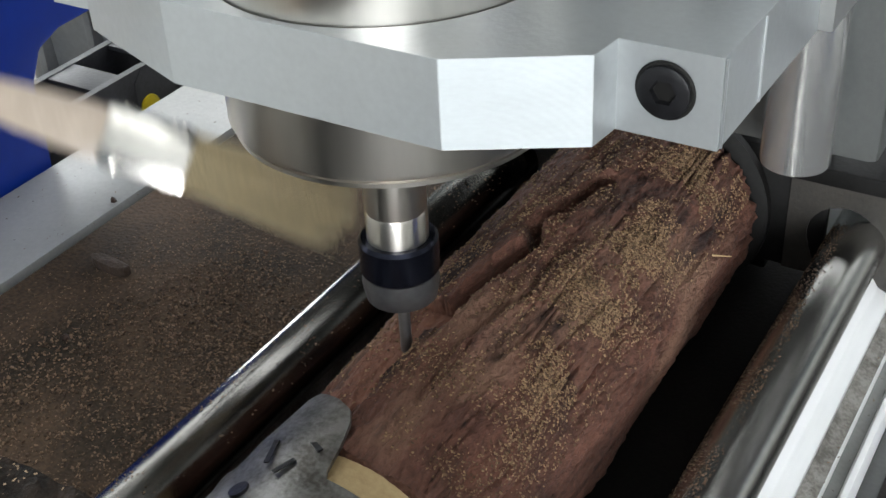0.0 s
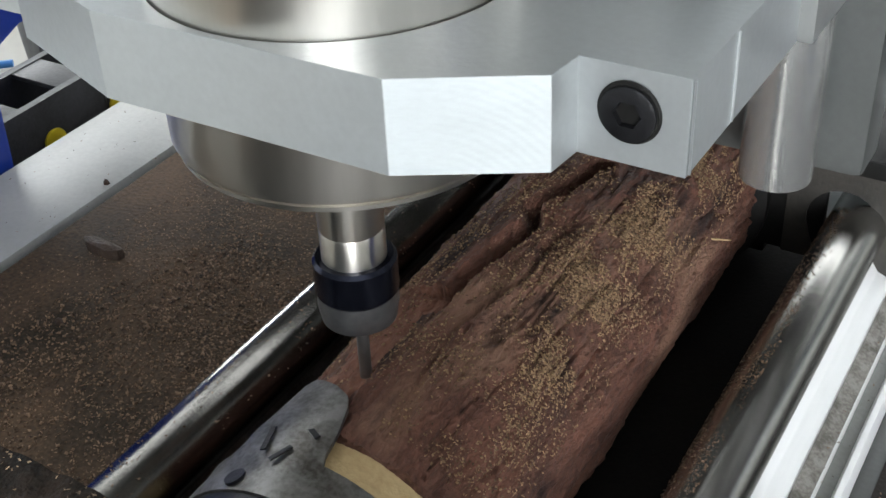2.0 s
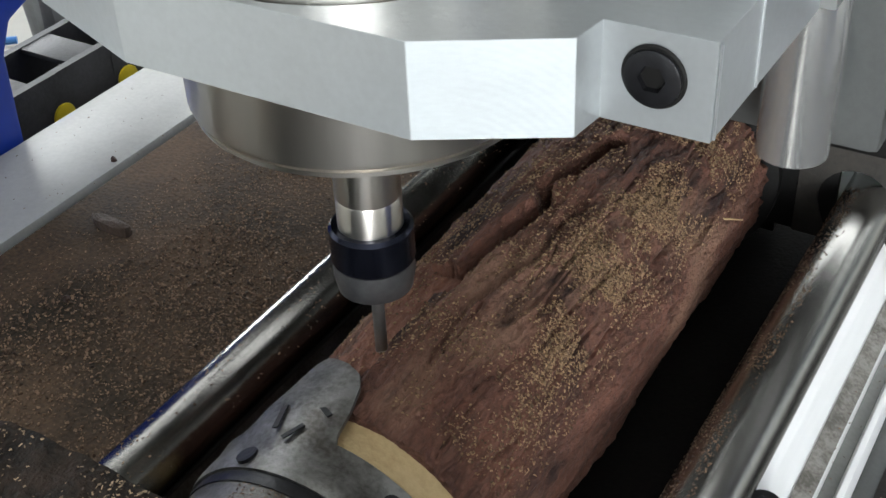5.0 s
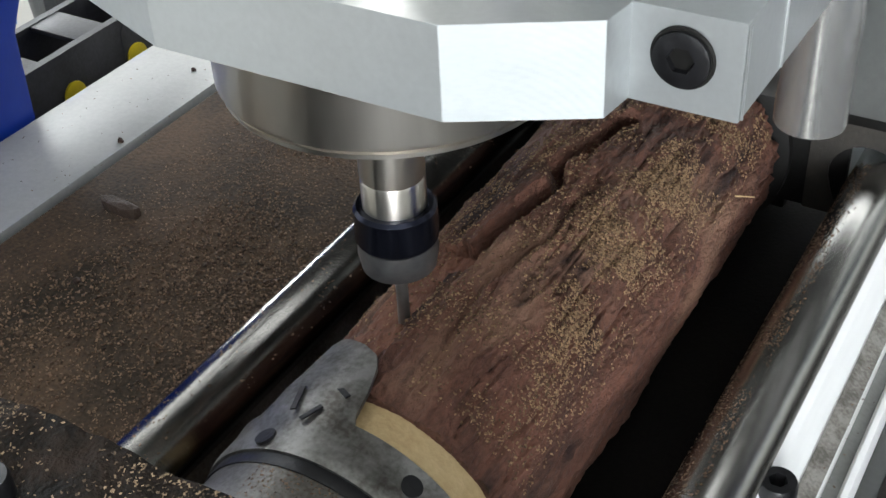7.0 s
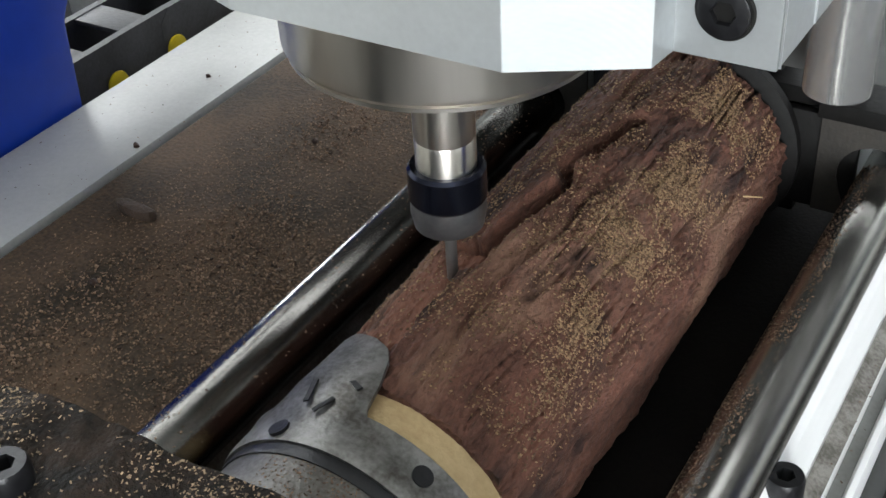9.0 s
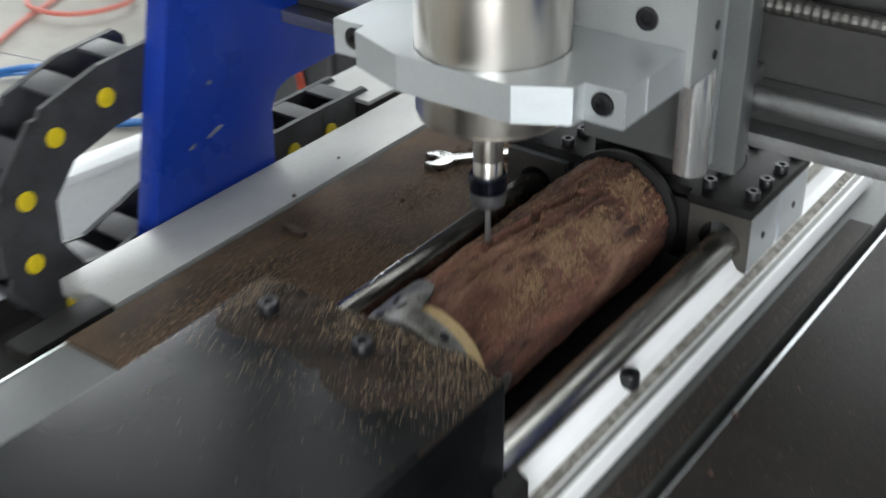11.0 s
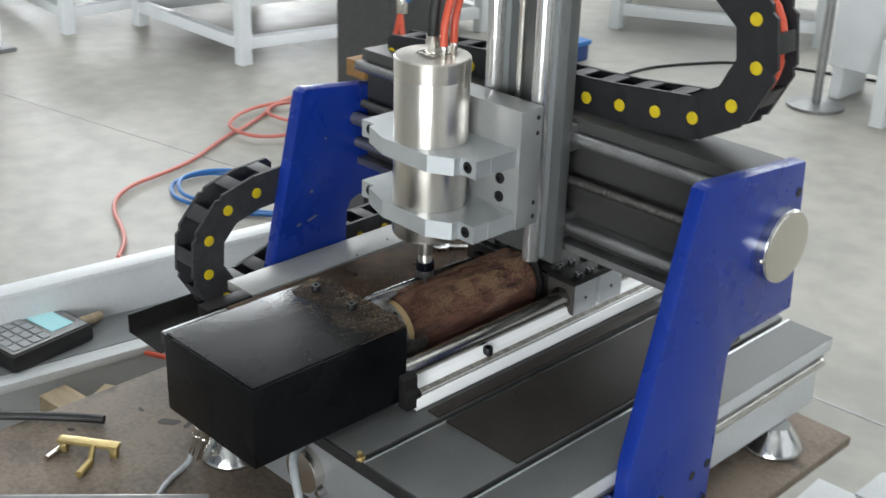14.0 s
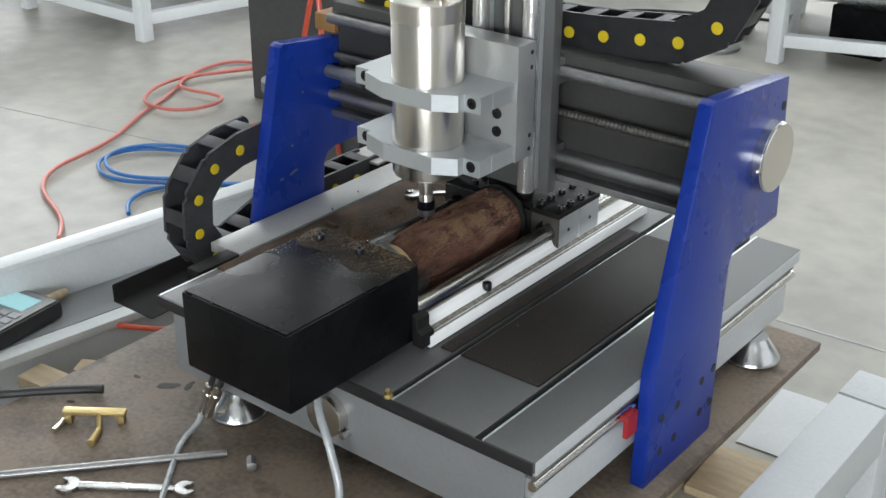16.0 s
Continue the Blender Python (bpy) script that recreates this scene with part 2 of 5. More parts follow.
def part(name, bm, mat, parent=None, label="", smooth=30):
    me = bpy.data.meshes.new(name)
    base = BASE.get(parent, Vector((0, 0, 0)))
    bm.transform(Matrix.Translation(-base))
    bmesh.ops.recalc_face_normals(bm, faces=bm.faces)
    bm.to_mesh(me)
    bm.free()
    for m in (mat if isinstance(mat, (list, tuple)) else [mat]):
        me.materials.append(m)
    if smooth:
        me.shade_smooth()
        me.set_sharp_from_angle(angle=radians(smooth))
    ob = new(name, me)
    if parent is not None:
        ob.parent = parent
        BASE[ob] = base
    return tagged(ob, label) if label else ob


def solo(name, bm, mat, label, category, group="", kind="", smooth=30):
    """A thing that is one mesh, with its origin at its base."""
    xs = [v.co for v in bm.verts]
    base = Vector(((min(v.x for v in xs) + max(v.x for v in xs)) / 2, (min(v.y for v in xs) + max(v.y for v in xs)) / 2, min(v.z for v in xs)))
    bm.transform(Matrix.Translation(-base))
    ob = part(name, bm, mat, None, "", smooth)
    ob.location = base
    BASE[ob] = base
    return tagged(ob, label, category, group, kind)


def B():
    return bmesh.new()


def bevel(bm, geom_faces, width, segments=2, angle=25):
    edges = set()
    for f in geom_faces:
        for e in f.edges:
            if len(e.link_faces) == 2 and e.calc_face_angle(0) > radians(angle):
                edges.add(e)
    if edges and width > 0:
        bmesh.ops.bevel(bm, geom=list(edges), offset=width, segments=segments, affect="EDGES", profile=0.6, clamp_overlap=True)


def bx(bm, x0, x1, y0, y1, z0, z1, bev=0.0, m=None):
    c = Matrix.Translation(((x0 + x1) / 2, (y0 + y1) / 2, (z0 + z1) / 2)) @ Matrix.Diagonal((abs(x1 - x0), abs(y1 - y0), abs(z1 - z0), 1))
    r = bmesh.ops.create_cube(bm, size=1.0, matrix=(m @ c) if m else c)
    faces = {f for v in r["verts"] for f in v.link_faces}
    if bev:
        bevel(bm, faces, bev)
    return bm


def cy(bm, a, b, r, r2=None, n=32, bev=0.0):
    a, b = Vector(a), Vector(b)
    d = b - a
    m = Matrix.Translation((a + b) / 2) @ d.to_track_quat("Z", "Y").to_matrix().to_4x4()
    q = bmesh.ops.create_cone(bm, cap_ends=True, segments=n, radius1=r, radius2=r if r2 is None else r2, depth=d.length, matrix=m)
    if bev:
        bevel(bm, {f for v in q["verts"] for f in v.link_faces}, bev, 2, 50)
    return bm


def lathe(bm, rows, at=(0, 0, 0), axis="Z", n=48):
    """A turned body: rows of (radius, distance along the axis)."""
    rings = []
    for r, h in rows:
        ring = []
        for i in range(n):
            a = 2 * math.pi * i / n
            c, s = r * math.cos(a), r * math.sin(a)
            p = (c, s, h) if axis == "Z" else ((c, h, s) if axis == "Y" else (h, c, s))
            ring.append(bm.verts.new(Vector(p) + Vector(at)))
        rings.append(ring)
    for a, b in zip(rings, rings[1:]):
        for i in range(n):
            bm.faces.new((a[i], a[(i + 1) % n], b[(i + 1) % n], b[i]))
    bm.faces.new(rings[0])
    bm.faces.new(rings[-1])
    return bm


def prism(bm, pts, axis, a, b, bev=0.0):
    """A plate: an outline in the two other axes, from a to b along the axis."""
    def at(p, h):
        return {"X": (h, p[0], p[1]), "Y": (p[0], h, p[1]), "Z": (p[0], p[1], h)}[axis]
    lo = [bm.verts.new(at(p, a)) for p in pts]
    hi = [bm.verts.new(at(p, b)) for p in pts]
    k = len(pts)
    faces = [bm.faces.new(lo), bm.faces.new(hi)]
    for i in range(k):
        faces.append(bm.faces.new((lo[i], lo[(i + 1) % k], hi[(i + 1) % k], hi[i])))
    bmesh.ops.recalc_face_normals(bm, faces=faces)
    if bev:
        bevel(bm, faces, bev)
    return bm


def tube(bm, pts, r, n=10, rounds=2):
    """A hose or cable along a smoothed line of points."""
    p = [Vector(q) for q in pts]
    for _ in range(rounds):
        q = [p[0]]
        for a, b in zip(p, p[1:]):
            q += [a * 0.75 + b * 0.25, a * 0.25 + b * 0.75]
        p = q + [p[-1]]
    rings = []
    up = Vector((0, 0, 1))
    for i, c in enumerate(p):
        d = (p[min(i + 1, len(p) - 1)] - p[max(i - 1, 0)]).normalized()
        s = d.cross(up)
        s = s.normalized() if s.length > 0.05 else Vector((1, 0, 0))
        u = s.cross(d)
        rings.append([bm.verts.new(c + r * (math.cos(2 * math.pi * k / n) * s + math.sin(2 * math.pi * k / n) * u)) for k in range(n)])
    for a, b in zip(rings, rings[1:]):
        for k in range(n):
            bm.faces.new((a[k], a[(k + 1) % n], b[(k + 1) % n], b[k]))
    bm.faces.new(rings[0])
    bm.faces.new(rings[-1])
    return bm


def socket_screw(parent, at, d, r=0.0065, h=0.005, mat=None, name="bolt"):
    """A socket-head screw with its hexagon recess; d points out of the surface."""
    at, d = Vector(at), Vector(d).normalized()
    q = d.to_track_quat("Z", "Y").to_matrix().to_4x4()
    bm = B()
    n = 24
    rings = []
    for k, (rad, z) in enumerate(((0.98, 0.0), (1.0, 0.15), (1.0, 0.85), (0.9, 1.0), (0.50, 1.0), (0.47, 0.06))):
        ring = []
        for i in range(n):
            a = 2 * math.pi * i / n
            w = rad if k < 4 else rad * math.cos(math.pi / 6) / math.cos((a % (math.pi / 3)) - math.pi / 6)
            ring.append(bm.verts.new((r * w * math.cos(a), r * w * math.sin(a), h * z)))
        rings.append(ring)
    for a, b in zip(rings, rings[1:]):
        for i in range(n):
            bm.faces.new((a[i], a[(i + 1) % n], b[(i + 1) % n], b[i]))
    bm.faces.new(rings[0])
    bm.faces.new(rings[-1])
    bm.transform(Matrix.Translation(at) @ q)
    return part(name, bm, mat or BLACKOX, parent)

# ---- hall ----
FLOOR = -0.30
bm = B()
bx(bm, -12, 9, -9, 14, FLOOR - 0.3, FLOOR)
tagged(part("floor", bm, CONCRETE, smooth=0), "pale grey power-floated concrete hall floor", "floor", kind="structure")
bm = B()
bx(bm, -12.3, 9.3, -9.3, 14.3, 5.6, 5.8)
tagged(part("ceiling", bm, GREYWALL, smooth=0), "pale hall roof over the floor", "ceiling", kind="structure")


def hall_wall(name, horizontal, at, a, b, sill, head):
    """A wall with one long window opening."""
    bm = B()
    t = 0.25
    for z0, z1 in ((FLOOR, sill), (head, 5.6)):
        if horizontal:
            bx(bm, a, b, at, at + t, z0, z1)
        else:
            bx(bm, at, at + t, a, b, z0, z1)
    for u0, u1 in ((a, a + 0.8), (b - 0.8, b)):
        if horizontal:
            bx(bm, u0, u1, at, at + t, sill, head)
        else:
            bx(bm, at, at + t, u0, u1, sill, head)
    tagged(part(name, bm, GREYWALL, smooth=0), "plain pale hall wall with a long window", "wall", kind="structure")


hall_wall("wall_west", False, -12.25, -9, 14, 0.9, 5.0)
hall_wall("wall_east", False, 9.0, -9, 14, 1.2, 5.0)
hall_wall("wall_south", True, -9.25, -12, 9, 1.0, 5.0)
hall_wall("wall_north", True, 14.0, -12, 9, 2.2, 4.4)

# ---- board under the machine ----
bm = B()
bx(bm, -0.37, 0.312, -0.80, 0.376, -0.137, -0.125, 0.002)
solo("base_board", bm, PLY, "stained brown plywood board under the machine", "board")
STAIN = material("black_grease_stain", (0.02, 0.016, 0.012), 0.6, 0.0, 0.3, 60, 0.1, 300)
for x, y, w, h, rz in ((-0.255, -0.215, 0.013, 0.006, 40), (-0.235, -0.200, 0.010, 0.004, 110), (-0.30, -0.225, 0.005, 0.003, 0), (-0.20, -0.165, 0.007, 0.003, 60), (-0.315, -0.31, 0.006, 0.003, 20)):
    bm = B()
    pts = []
    for k in range(18):
        a = 2 * math.pi * k / 18
        q = 1 + 0.5 * noise.noise(Vector((math.cos(a) * 1.5 + x * 50, math.sin(a) * 1.5, y * 50)))
        pts.append((w * q * math.cos(a), h * q * math.sin(a)))
    prism(bm, pts, "Z", -0.1249, -0.1246)
    bm.transform(Matrix.Translation((x, y, 0)) @ Matrix.Rotation(radians(rz), 4, "Z"))
    solo("grease_stain", bm, STAIN, "black grease stain on the brown board", "stain", "stains on the board", smooth=0)
for x in (-0.25, 0.0, 0.17):
    bm = B()
    bx(bm, x - 0.05, x + 0.05, -0.76, 0.30, FLOOR, -0.137, 0.003)
    solo("support_timber", bm, PALEWOOD, "rough timber bearer under the plywood board", "timber", "bearers")

# ---- machine bed ----
bed = thing("machine_bed", (-0.015, 0.06, -0.121), "grey aluminium T-slot machine bed on four cone feet", "machine bed")
SLOTS = (-0.2545, -0.127, -0.015, 0.097, 0.209)
X0, X1, Y0, Y1 = -0.311, 0.273, -0.217, 0.362
edges = [X0] + [e for s in SLOTS for e in (s - 0.004, s + 0.004)] + [X1]
for i in range(0, len(edges), 2):
    bm = B()
    a, b = edges[i], edges[i + 1]
    bx(bm, a, b, -0.085 if i == 0 else Y0, Y1, -0.0125, 0.0, 0.0007)
    part("bed_panel", bm, STRIP if i == 0 else PANEL, bed)
    if i == 0:
        bm = B()
        bx(bm, a + 0.03, b, -0.150, -0.0852, -0.0125, -0.0004, 0.0007)
        part("front_panel", bm, BLACKPLATE, bed, "black end panel of the bed")
for s in SLOTS:
    bm = B()
    bx(bm, s - (0.003 if s == SLOTS[0] else 0.009), s + 0.009, Y0 + 0.002, Y1 - 0.002, -0.0155, -0.0128)
    part("slot_channel", bm, SLOTDARK, bed)
    bm = B()
    prism(bm, [(s + 0.0045, -0.0115), (s + 0.0038, 0.0004), (s + 0.0058, 0.0004), (s + 0.0062, -0.0005)], "Y", Y0, Y1)
    part("slot_lip", bm, ALU_RAW, bed)
bm = B()
bx(bm, SLOTS[0] + 0.003, X1 - 0.001, Y0 - 0.0025, Y0 - 0.0002, -0.014, -0.0004, 0.0004)
part("end_trim", bm, ENDCAP, bed, "black end trim")
bm = B()
bx(bm, -0.234, X1 - 0.012, Y0 + 0.003, Y1 - 0.004, -0.092, -0.0158, 0.0015)
part("base_frame", bm, GREYFRAME, bed, "grey painted base frame")
# added plate, paler than the frame: the light on this side is in its colour
bm = B()
bx(bm, X1 - 0.0119, X1 - 0.0104, Y0 + 0.004, Y1 - 0.005, -0.0915, -0.0475, 0.0005)
part("lit_side_face", bm, PALEFRAME, bed, "added pale plate for the lit side of the base frame")
bm = B()
bx(bm, X1 - 0.0038, X1 + 0.001, Y0 + 0.002, Y1 - 0.002, -0.016, -0.0008, 0.0008)
part("side_edge", bm, PALEFRAME, bed)
bm = B()
cy(bm, (X1 - 0.0045, Y0 + 0.004, -0.031), (X1 - 0.0045, Y1 - 0.01, -0.031), 0.0055, n=20)
part("side_rail", bm, SHAFT, bed)
bm = B()
bx(bm, X1 - 0.0117, X1 - 0.0075, Y0 + 0.004, Y1 - 0.01, -0.046, -0.024, 0.001)
part("rail_support", bm, ALU_RAW, bed)
bm = B()
cy(bm, (X1 - 0.0045, Y0 + 0.006, -0.0215), (X1 - 0.0045, Y1 - 0.012, -0.0215), 0.0032, n=16)
part("side_screw", bm, DULL, bed)
for x, y in ((0.258, 0.285), (-0.148, -0.200), (0.235, -0.16), (-0.215, 0.285)):
    bm = B()
    lathe(bm, [(0.014, -0.0925), (0.018, -0.0925), (0.022, -0.1), (0.036, -0.116), (0.037, -0.12), (0.034, -0.1245)], (x, y, 0), n=40)
    part("foot", bm, CHROME, bed, "shiny spun metal cone foot")
bm = B()
cy(bm, (0.014, Y0 - 0.010, -0.052), (0.014, Y0 + 0.01, -0.052), 0.024, n=40, bev=0.002)
part("end_motor_cap", bm, STEEL, bed, "turned steel motor cap")
bm = B()
cy(bm, (0.038, Y0 - 0.008, -0.068), (0.038, Y0 + 0.01, -0.068), 0.0042, n=16, bev=0.001)
part("end_screw", bm, CHROME, bed)

# ---- dark strips lying between the slots ----
def strip(x0, x1, y0, y1, mat, label):
    bm = B()
    bx(bm, x0, x1, y0, y1, 0.0002, 0.0022, 0.0005)
    return solo("bed_mat", bm, mat, label, "mat", "mats between the slots")


strip(0.103, 0.2025, -0.108, 0.275, DARKMAT, "dark dusty mat strip on the machine bed")
strip(0.076, 0.0925, -0.108, 0.275, DARKMAT, "narrow dark dusty mat strip beside the rail")
strip(-0.2500, -0.1315, -0.13, 0.262, DUSTMAT, "dark mat strip covered in brown sawdust")
strip(-0.1225, -0.111, -0.13, 0.262, DUSTMAT, "narrow sawdust-covered mat strip beside the rail")
# blacker copy of the mat colour: shade under the log is put into it
strip(-0.0685, -0.0195, -0.11, 0.30, SHADEMAT, "mat strip under the log in a shade-black colour")
strip(-0.0105, 0.0255, -0.11, 0.30, SHADEMAT, "mat strip under the log in a shade-black colour")

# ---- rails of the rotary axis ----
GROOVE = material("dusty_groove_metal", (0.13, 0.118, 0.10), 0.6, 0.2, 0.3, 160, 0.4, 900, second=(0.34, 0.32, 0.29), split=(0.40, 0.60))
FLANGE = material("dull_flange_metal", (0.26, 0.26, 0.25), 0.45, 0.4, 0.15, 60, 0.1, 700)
def supported_rail(x, y0, y1, bright):
    rail = thing("linear_rail", (x, (y0 + y1) / 2, 0.0), "round steel linear rail on an aluminium support", "linear rail", "rails of the rotary axis")
    bm = B()
    cy(bm, (x, y0, 0.0355), (x, y1, 0.0355), 0.0100, n=40, bev=0.0006)
    # same steel twice: lighter colour for the lit rail, darker for the other
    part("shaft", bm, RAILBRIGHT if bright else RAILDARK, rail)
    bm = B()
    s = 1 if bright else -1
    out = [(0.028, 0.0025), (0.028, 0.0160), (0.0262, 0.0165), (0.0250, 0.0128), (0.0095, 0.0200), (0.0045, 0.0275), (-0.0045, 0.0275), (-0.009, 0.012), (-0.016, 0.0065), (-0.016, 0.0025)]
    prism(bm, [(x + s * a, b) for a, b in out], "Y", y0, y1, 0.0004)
    part("support", bm, RAILALU if bright else DIRTYALU, rail, "extruded aluminium support coloured white for glare" if bright else "dark-toned aluminium support")
    if bright:
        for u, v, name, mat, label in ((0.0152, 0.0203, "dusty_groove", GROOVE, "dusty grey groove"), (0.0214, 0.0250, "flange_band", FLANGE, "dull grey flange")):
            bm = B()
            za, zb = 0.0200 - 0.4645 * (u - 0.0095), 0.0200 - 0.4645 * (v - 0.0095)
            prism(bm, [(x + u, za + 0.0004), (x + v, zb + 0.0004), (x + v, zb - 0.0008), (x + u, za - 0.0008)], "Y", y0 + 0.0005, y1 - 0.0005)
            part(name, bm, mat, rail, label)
    socket_screw(rail, (x + s * 0.0115, 0.0035, 0.0178), (0, 0, 1), 0.0055, 0.0085)
    return rail


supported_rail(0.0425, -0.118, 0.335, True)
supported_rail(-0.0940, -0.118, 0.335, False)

# ---- headstock box ----
box = thing("headstock_cover", (-0.016, -0.21, 0.006), "black painted sheet-metal cover of the rotary axis", "machine cover")
bm = B()
bx(bm, -0.0911, 0.0559, -0.3116, -0.1188, 0.010, 0.0958, 0.0034)
part("housing", bm, BOXBLACK, box)
bm = B()
bx(bm, -0.0886, 0.0534, -0.3091, -0.1208, 0.0959, 0.0970, 0.0004)
part("top_sheet", bm, BOXBLACK, box)
bm = B()
prism(bm, [(0.0562, 0.006), (0.0700, 0.006), (0.0700, 0.022), (0.0635, 0.026), (0.0635, 0.038), (0.0562, 0.043)], "Y", -0.131, -0.111, 0.0008)
part("side_bracket", bm, BLACKPLATE, box)
for x, y in ((-0.0641, -0.1409), (-0.0077, -0.1400)):
    socket_screw(box, (x, y, 0.0971), (0, 0, 1), 0.0052, 0.0075)

# ---- chuck ----
AX, AZ = -0.0280, 0.0390
chuck = thing("lathe_chuck", (AX, -0.098, AZ), "small three-jaw aluminium chuck gripping the log", "chuck")
bm = B()
lathe(bm, [(0.012, -0.1172), (0.0385, -0.1172), (0.0392, -0.112), (0.0375, -0.1085)], (AX, 0, AZ), "Y", 56)
part("back_ring", bm, BLACKOX, chuck)
bm = B()
lathe(bm, [(0.012, -0.1083), (0.0345, -0.1083), (0.0365, -0.1065), (0.0365, -0.074), (0.0355, -0.0725), (0.012, -0.0725)], (AX, 0, AZ), "Y", 64)
part("body", bm, DIRTYALU, chuck)
# clamping band: a bent sheet ring with three tongues that grip the log
BAND = material("worn_band_aluminium", (0.085, 0.078, 0.068), 0.4, 0.8, 0.2, 110, 0.1, 700, second=(0.27, 0.265, 0.255), split=(0.36, 0.62))
TONGUE = ((86, -0.0740), (88, -0.0715), (90, -0.0640), (94, -0.0560), (98, -0.0520), (106, -0.0490), (114, -0.0472), (119, -0.0466), (122, -0.0490), (124, -0.0600), (127, -0.0690), (131, -0.0740))
bm = B()
shells = []
for deep in (0.0, 0.0014):
    grid = []
    for k in range(180):
        ang = 2.0 * k
        u = (ang - 48) % 120 + 48
        back = float(np.interp(u, [p[0] for p in TONGUE], [p[1] for p in TONGUE]))
        row = []
        for m_ in range(9):
            y = -0.0870 + (back + 0.0870) * m_ / 8
            rise = max(0.0, min(1.0, (y + 0.078) / 0.012))
            lip = 0.0006 * math.exp(-((y + 0.0870) / 0.0012) ** 2)
            r = 0.0384 + 0.0016 * rise - lip - deep
            row.append(bm.verts.new((AX + r * math.cos(radians(ang)), y, AZ + r * math.sin(radians(ang)))))
        grid.append(row)
    shells.append(grid)
for k in range(180):
    n_ = (k + 1) % 180
    for grid in shells:
        for m_ in range(8):
            bm.faces.new((grid[k][m_], grid[n_][m_], grid[n_][m_ + 1], grid[k][m_ + 1]))
    for m_ in (0, 8):
        bm.faces.new((shells[0][k][m_], shells[0][n_][m_], shells[1][n_][m_], shells[1][k][m_]))
part("clamping_band", bm, BAND, chuck, "worn aluminium band with gripping tongues", smooth=40)
bm = B()
lathe(bm, [(0.036, -0.0905), (0.0369, -0.0905), (0.0371, -0.0896), (0.0371, -0.0842), (0.0369, -0.0833), (0.036, -0.0833)], (AX, 0, AZ), "Y", 64)
part("scroll_groove", bm, BLACKOX, chuck)
for u, v, w, t in ((-0.062, -0.0045, 0.0085, 20), (-0.066, 0.0005, 0.0060, -25), (-0.0575, 0.003, 0.0055, 60)):
    bm = B()
    bx(bm, -0.0007, 0.0007, -w / 2, w / 2, 0, 0.0004, m=Matrix.Translation((AX, 0, AZ)) @ Matrix.Rotation(-radians(14), 4, "Y") @ Matrix.Translation((v * 1.4, u - 0.009, 0.0394)) @ Matrix.Rotation(radians(t), 4, "Z"))
    part("pen_mark", bm, BLACKOX, chuck, "black pen stroke", smooth=0)
for ang, y in ((57.6, -0.0790), (115, -0.0835), (178, -0.0800)):
    a = radians(ang)
    d = Vector((math.cos(a), 0, math.sin(a)))
    bm = B()
    p = Vector((AX, y, AZ)) + d * 0.0376
    cy(bm, p, p + d * 0.0012, 0.0027, n=20)
    part("key_hole", bm, BLACKOX, chuck)

# ---- log ----
LY0, LY1, LR = -0.0630, 0.132, 0.0372
log = thing("wooden_log", (AX, 0.03, AZ - LR), "red-brown bark-covered log with a milled groove", "log")


def across(p, a, b):
    """Distance from p to the line a-b in plan, and how far along it, 0 to 1."""
    d = b - a
    u = max(0.0, min(1.0, (p - a).dot(d) / d.dot(d)))
    return (p - a - d * u).length, u


CRACK = [Vector(q) for q in ((-0.0265, 0.083), (-0.0306, 0.0637), (-0.0345, 0.049), (-0.0308, 0.0392), (-0.0328, 0.0242), (-0.0349, 0.0073), (-0.0356, -0.0081))]
SEAM = [Vector(q) for q in ((-0.0190, 0.046), (-0.0211, 0.0332), (-0.0200, 0.0151), (-0.0256, -0.009), (-0.0230, -0.035))]


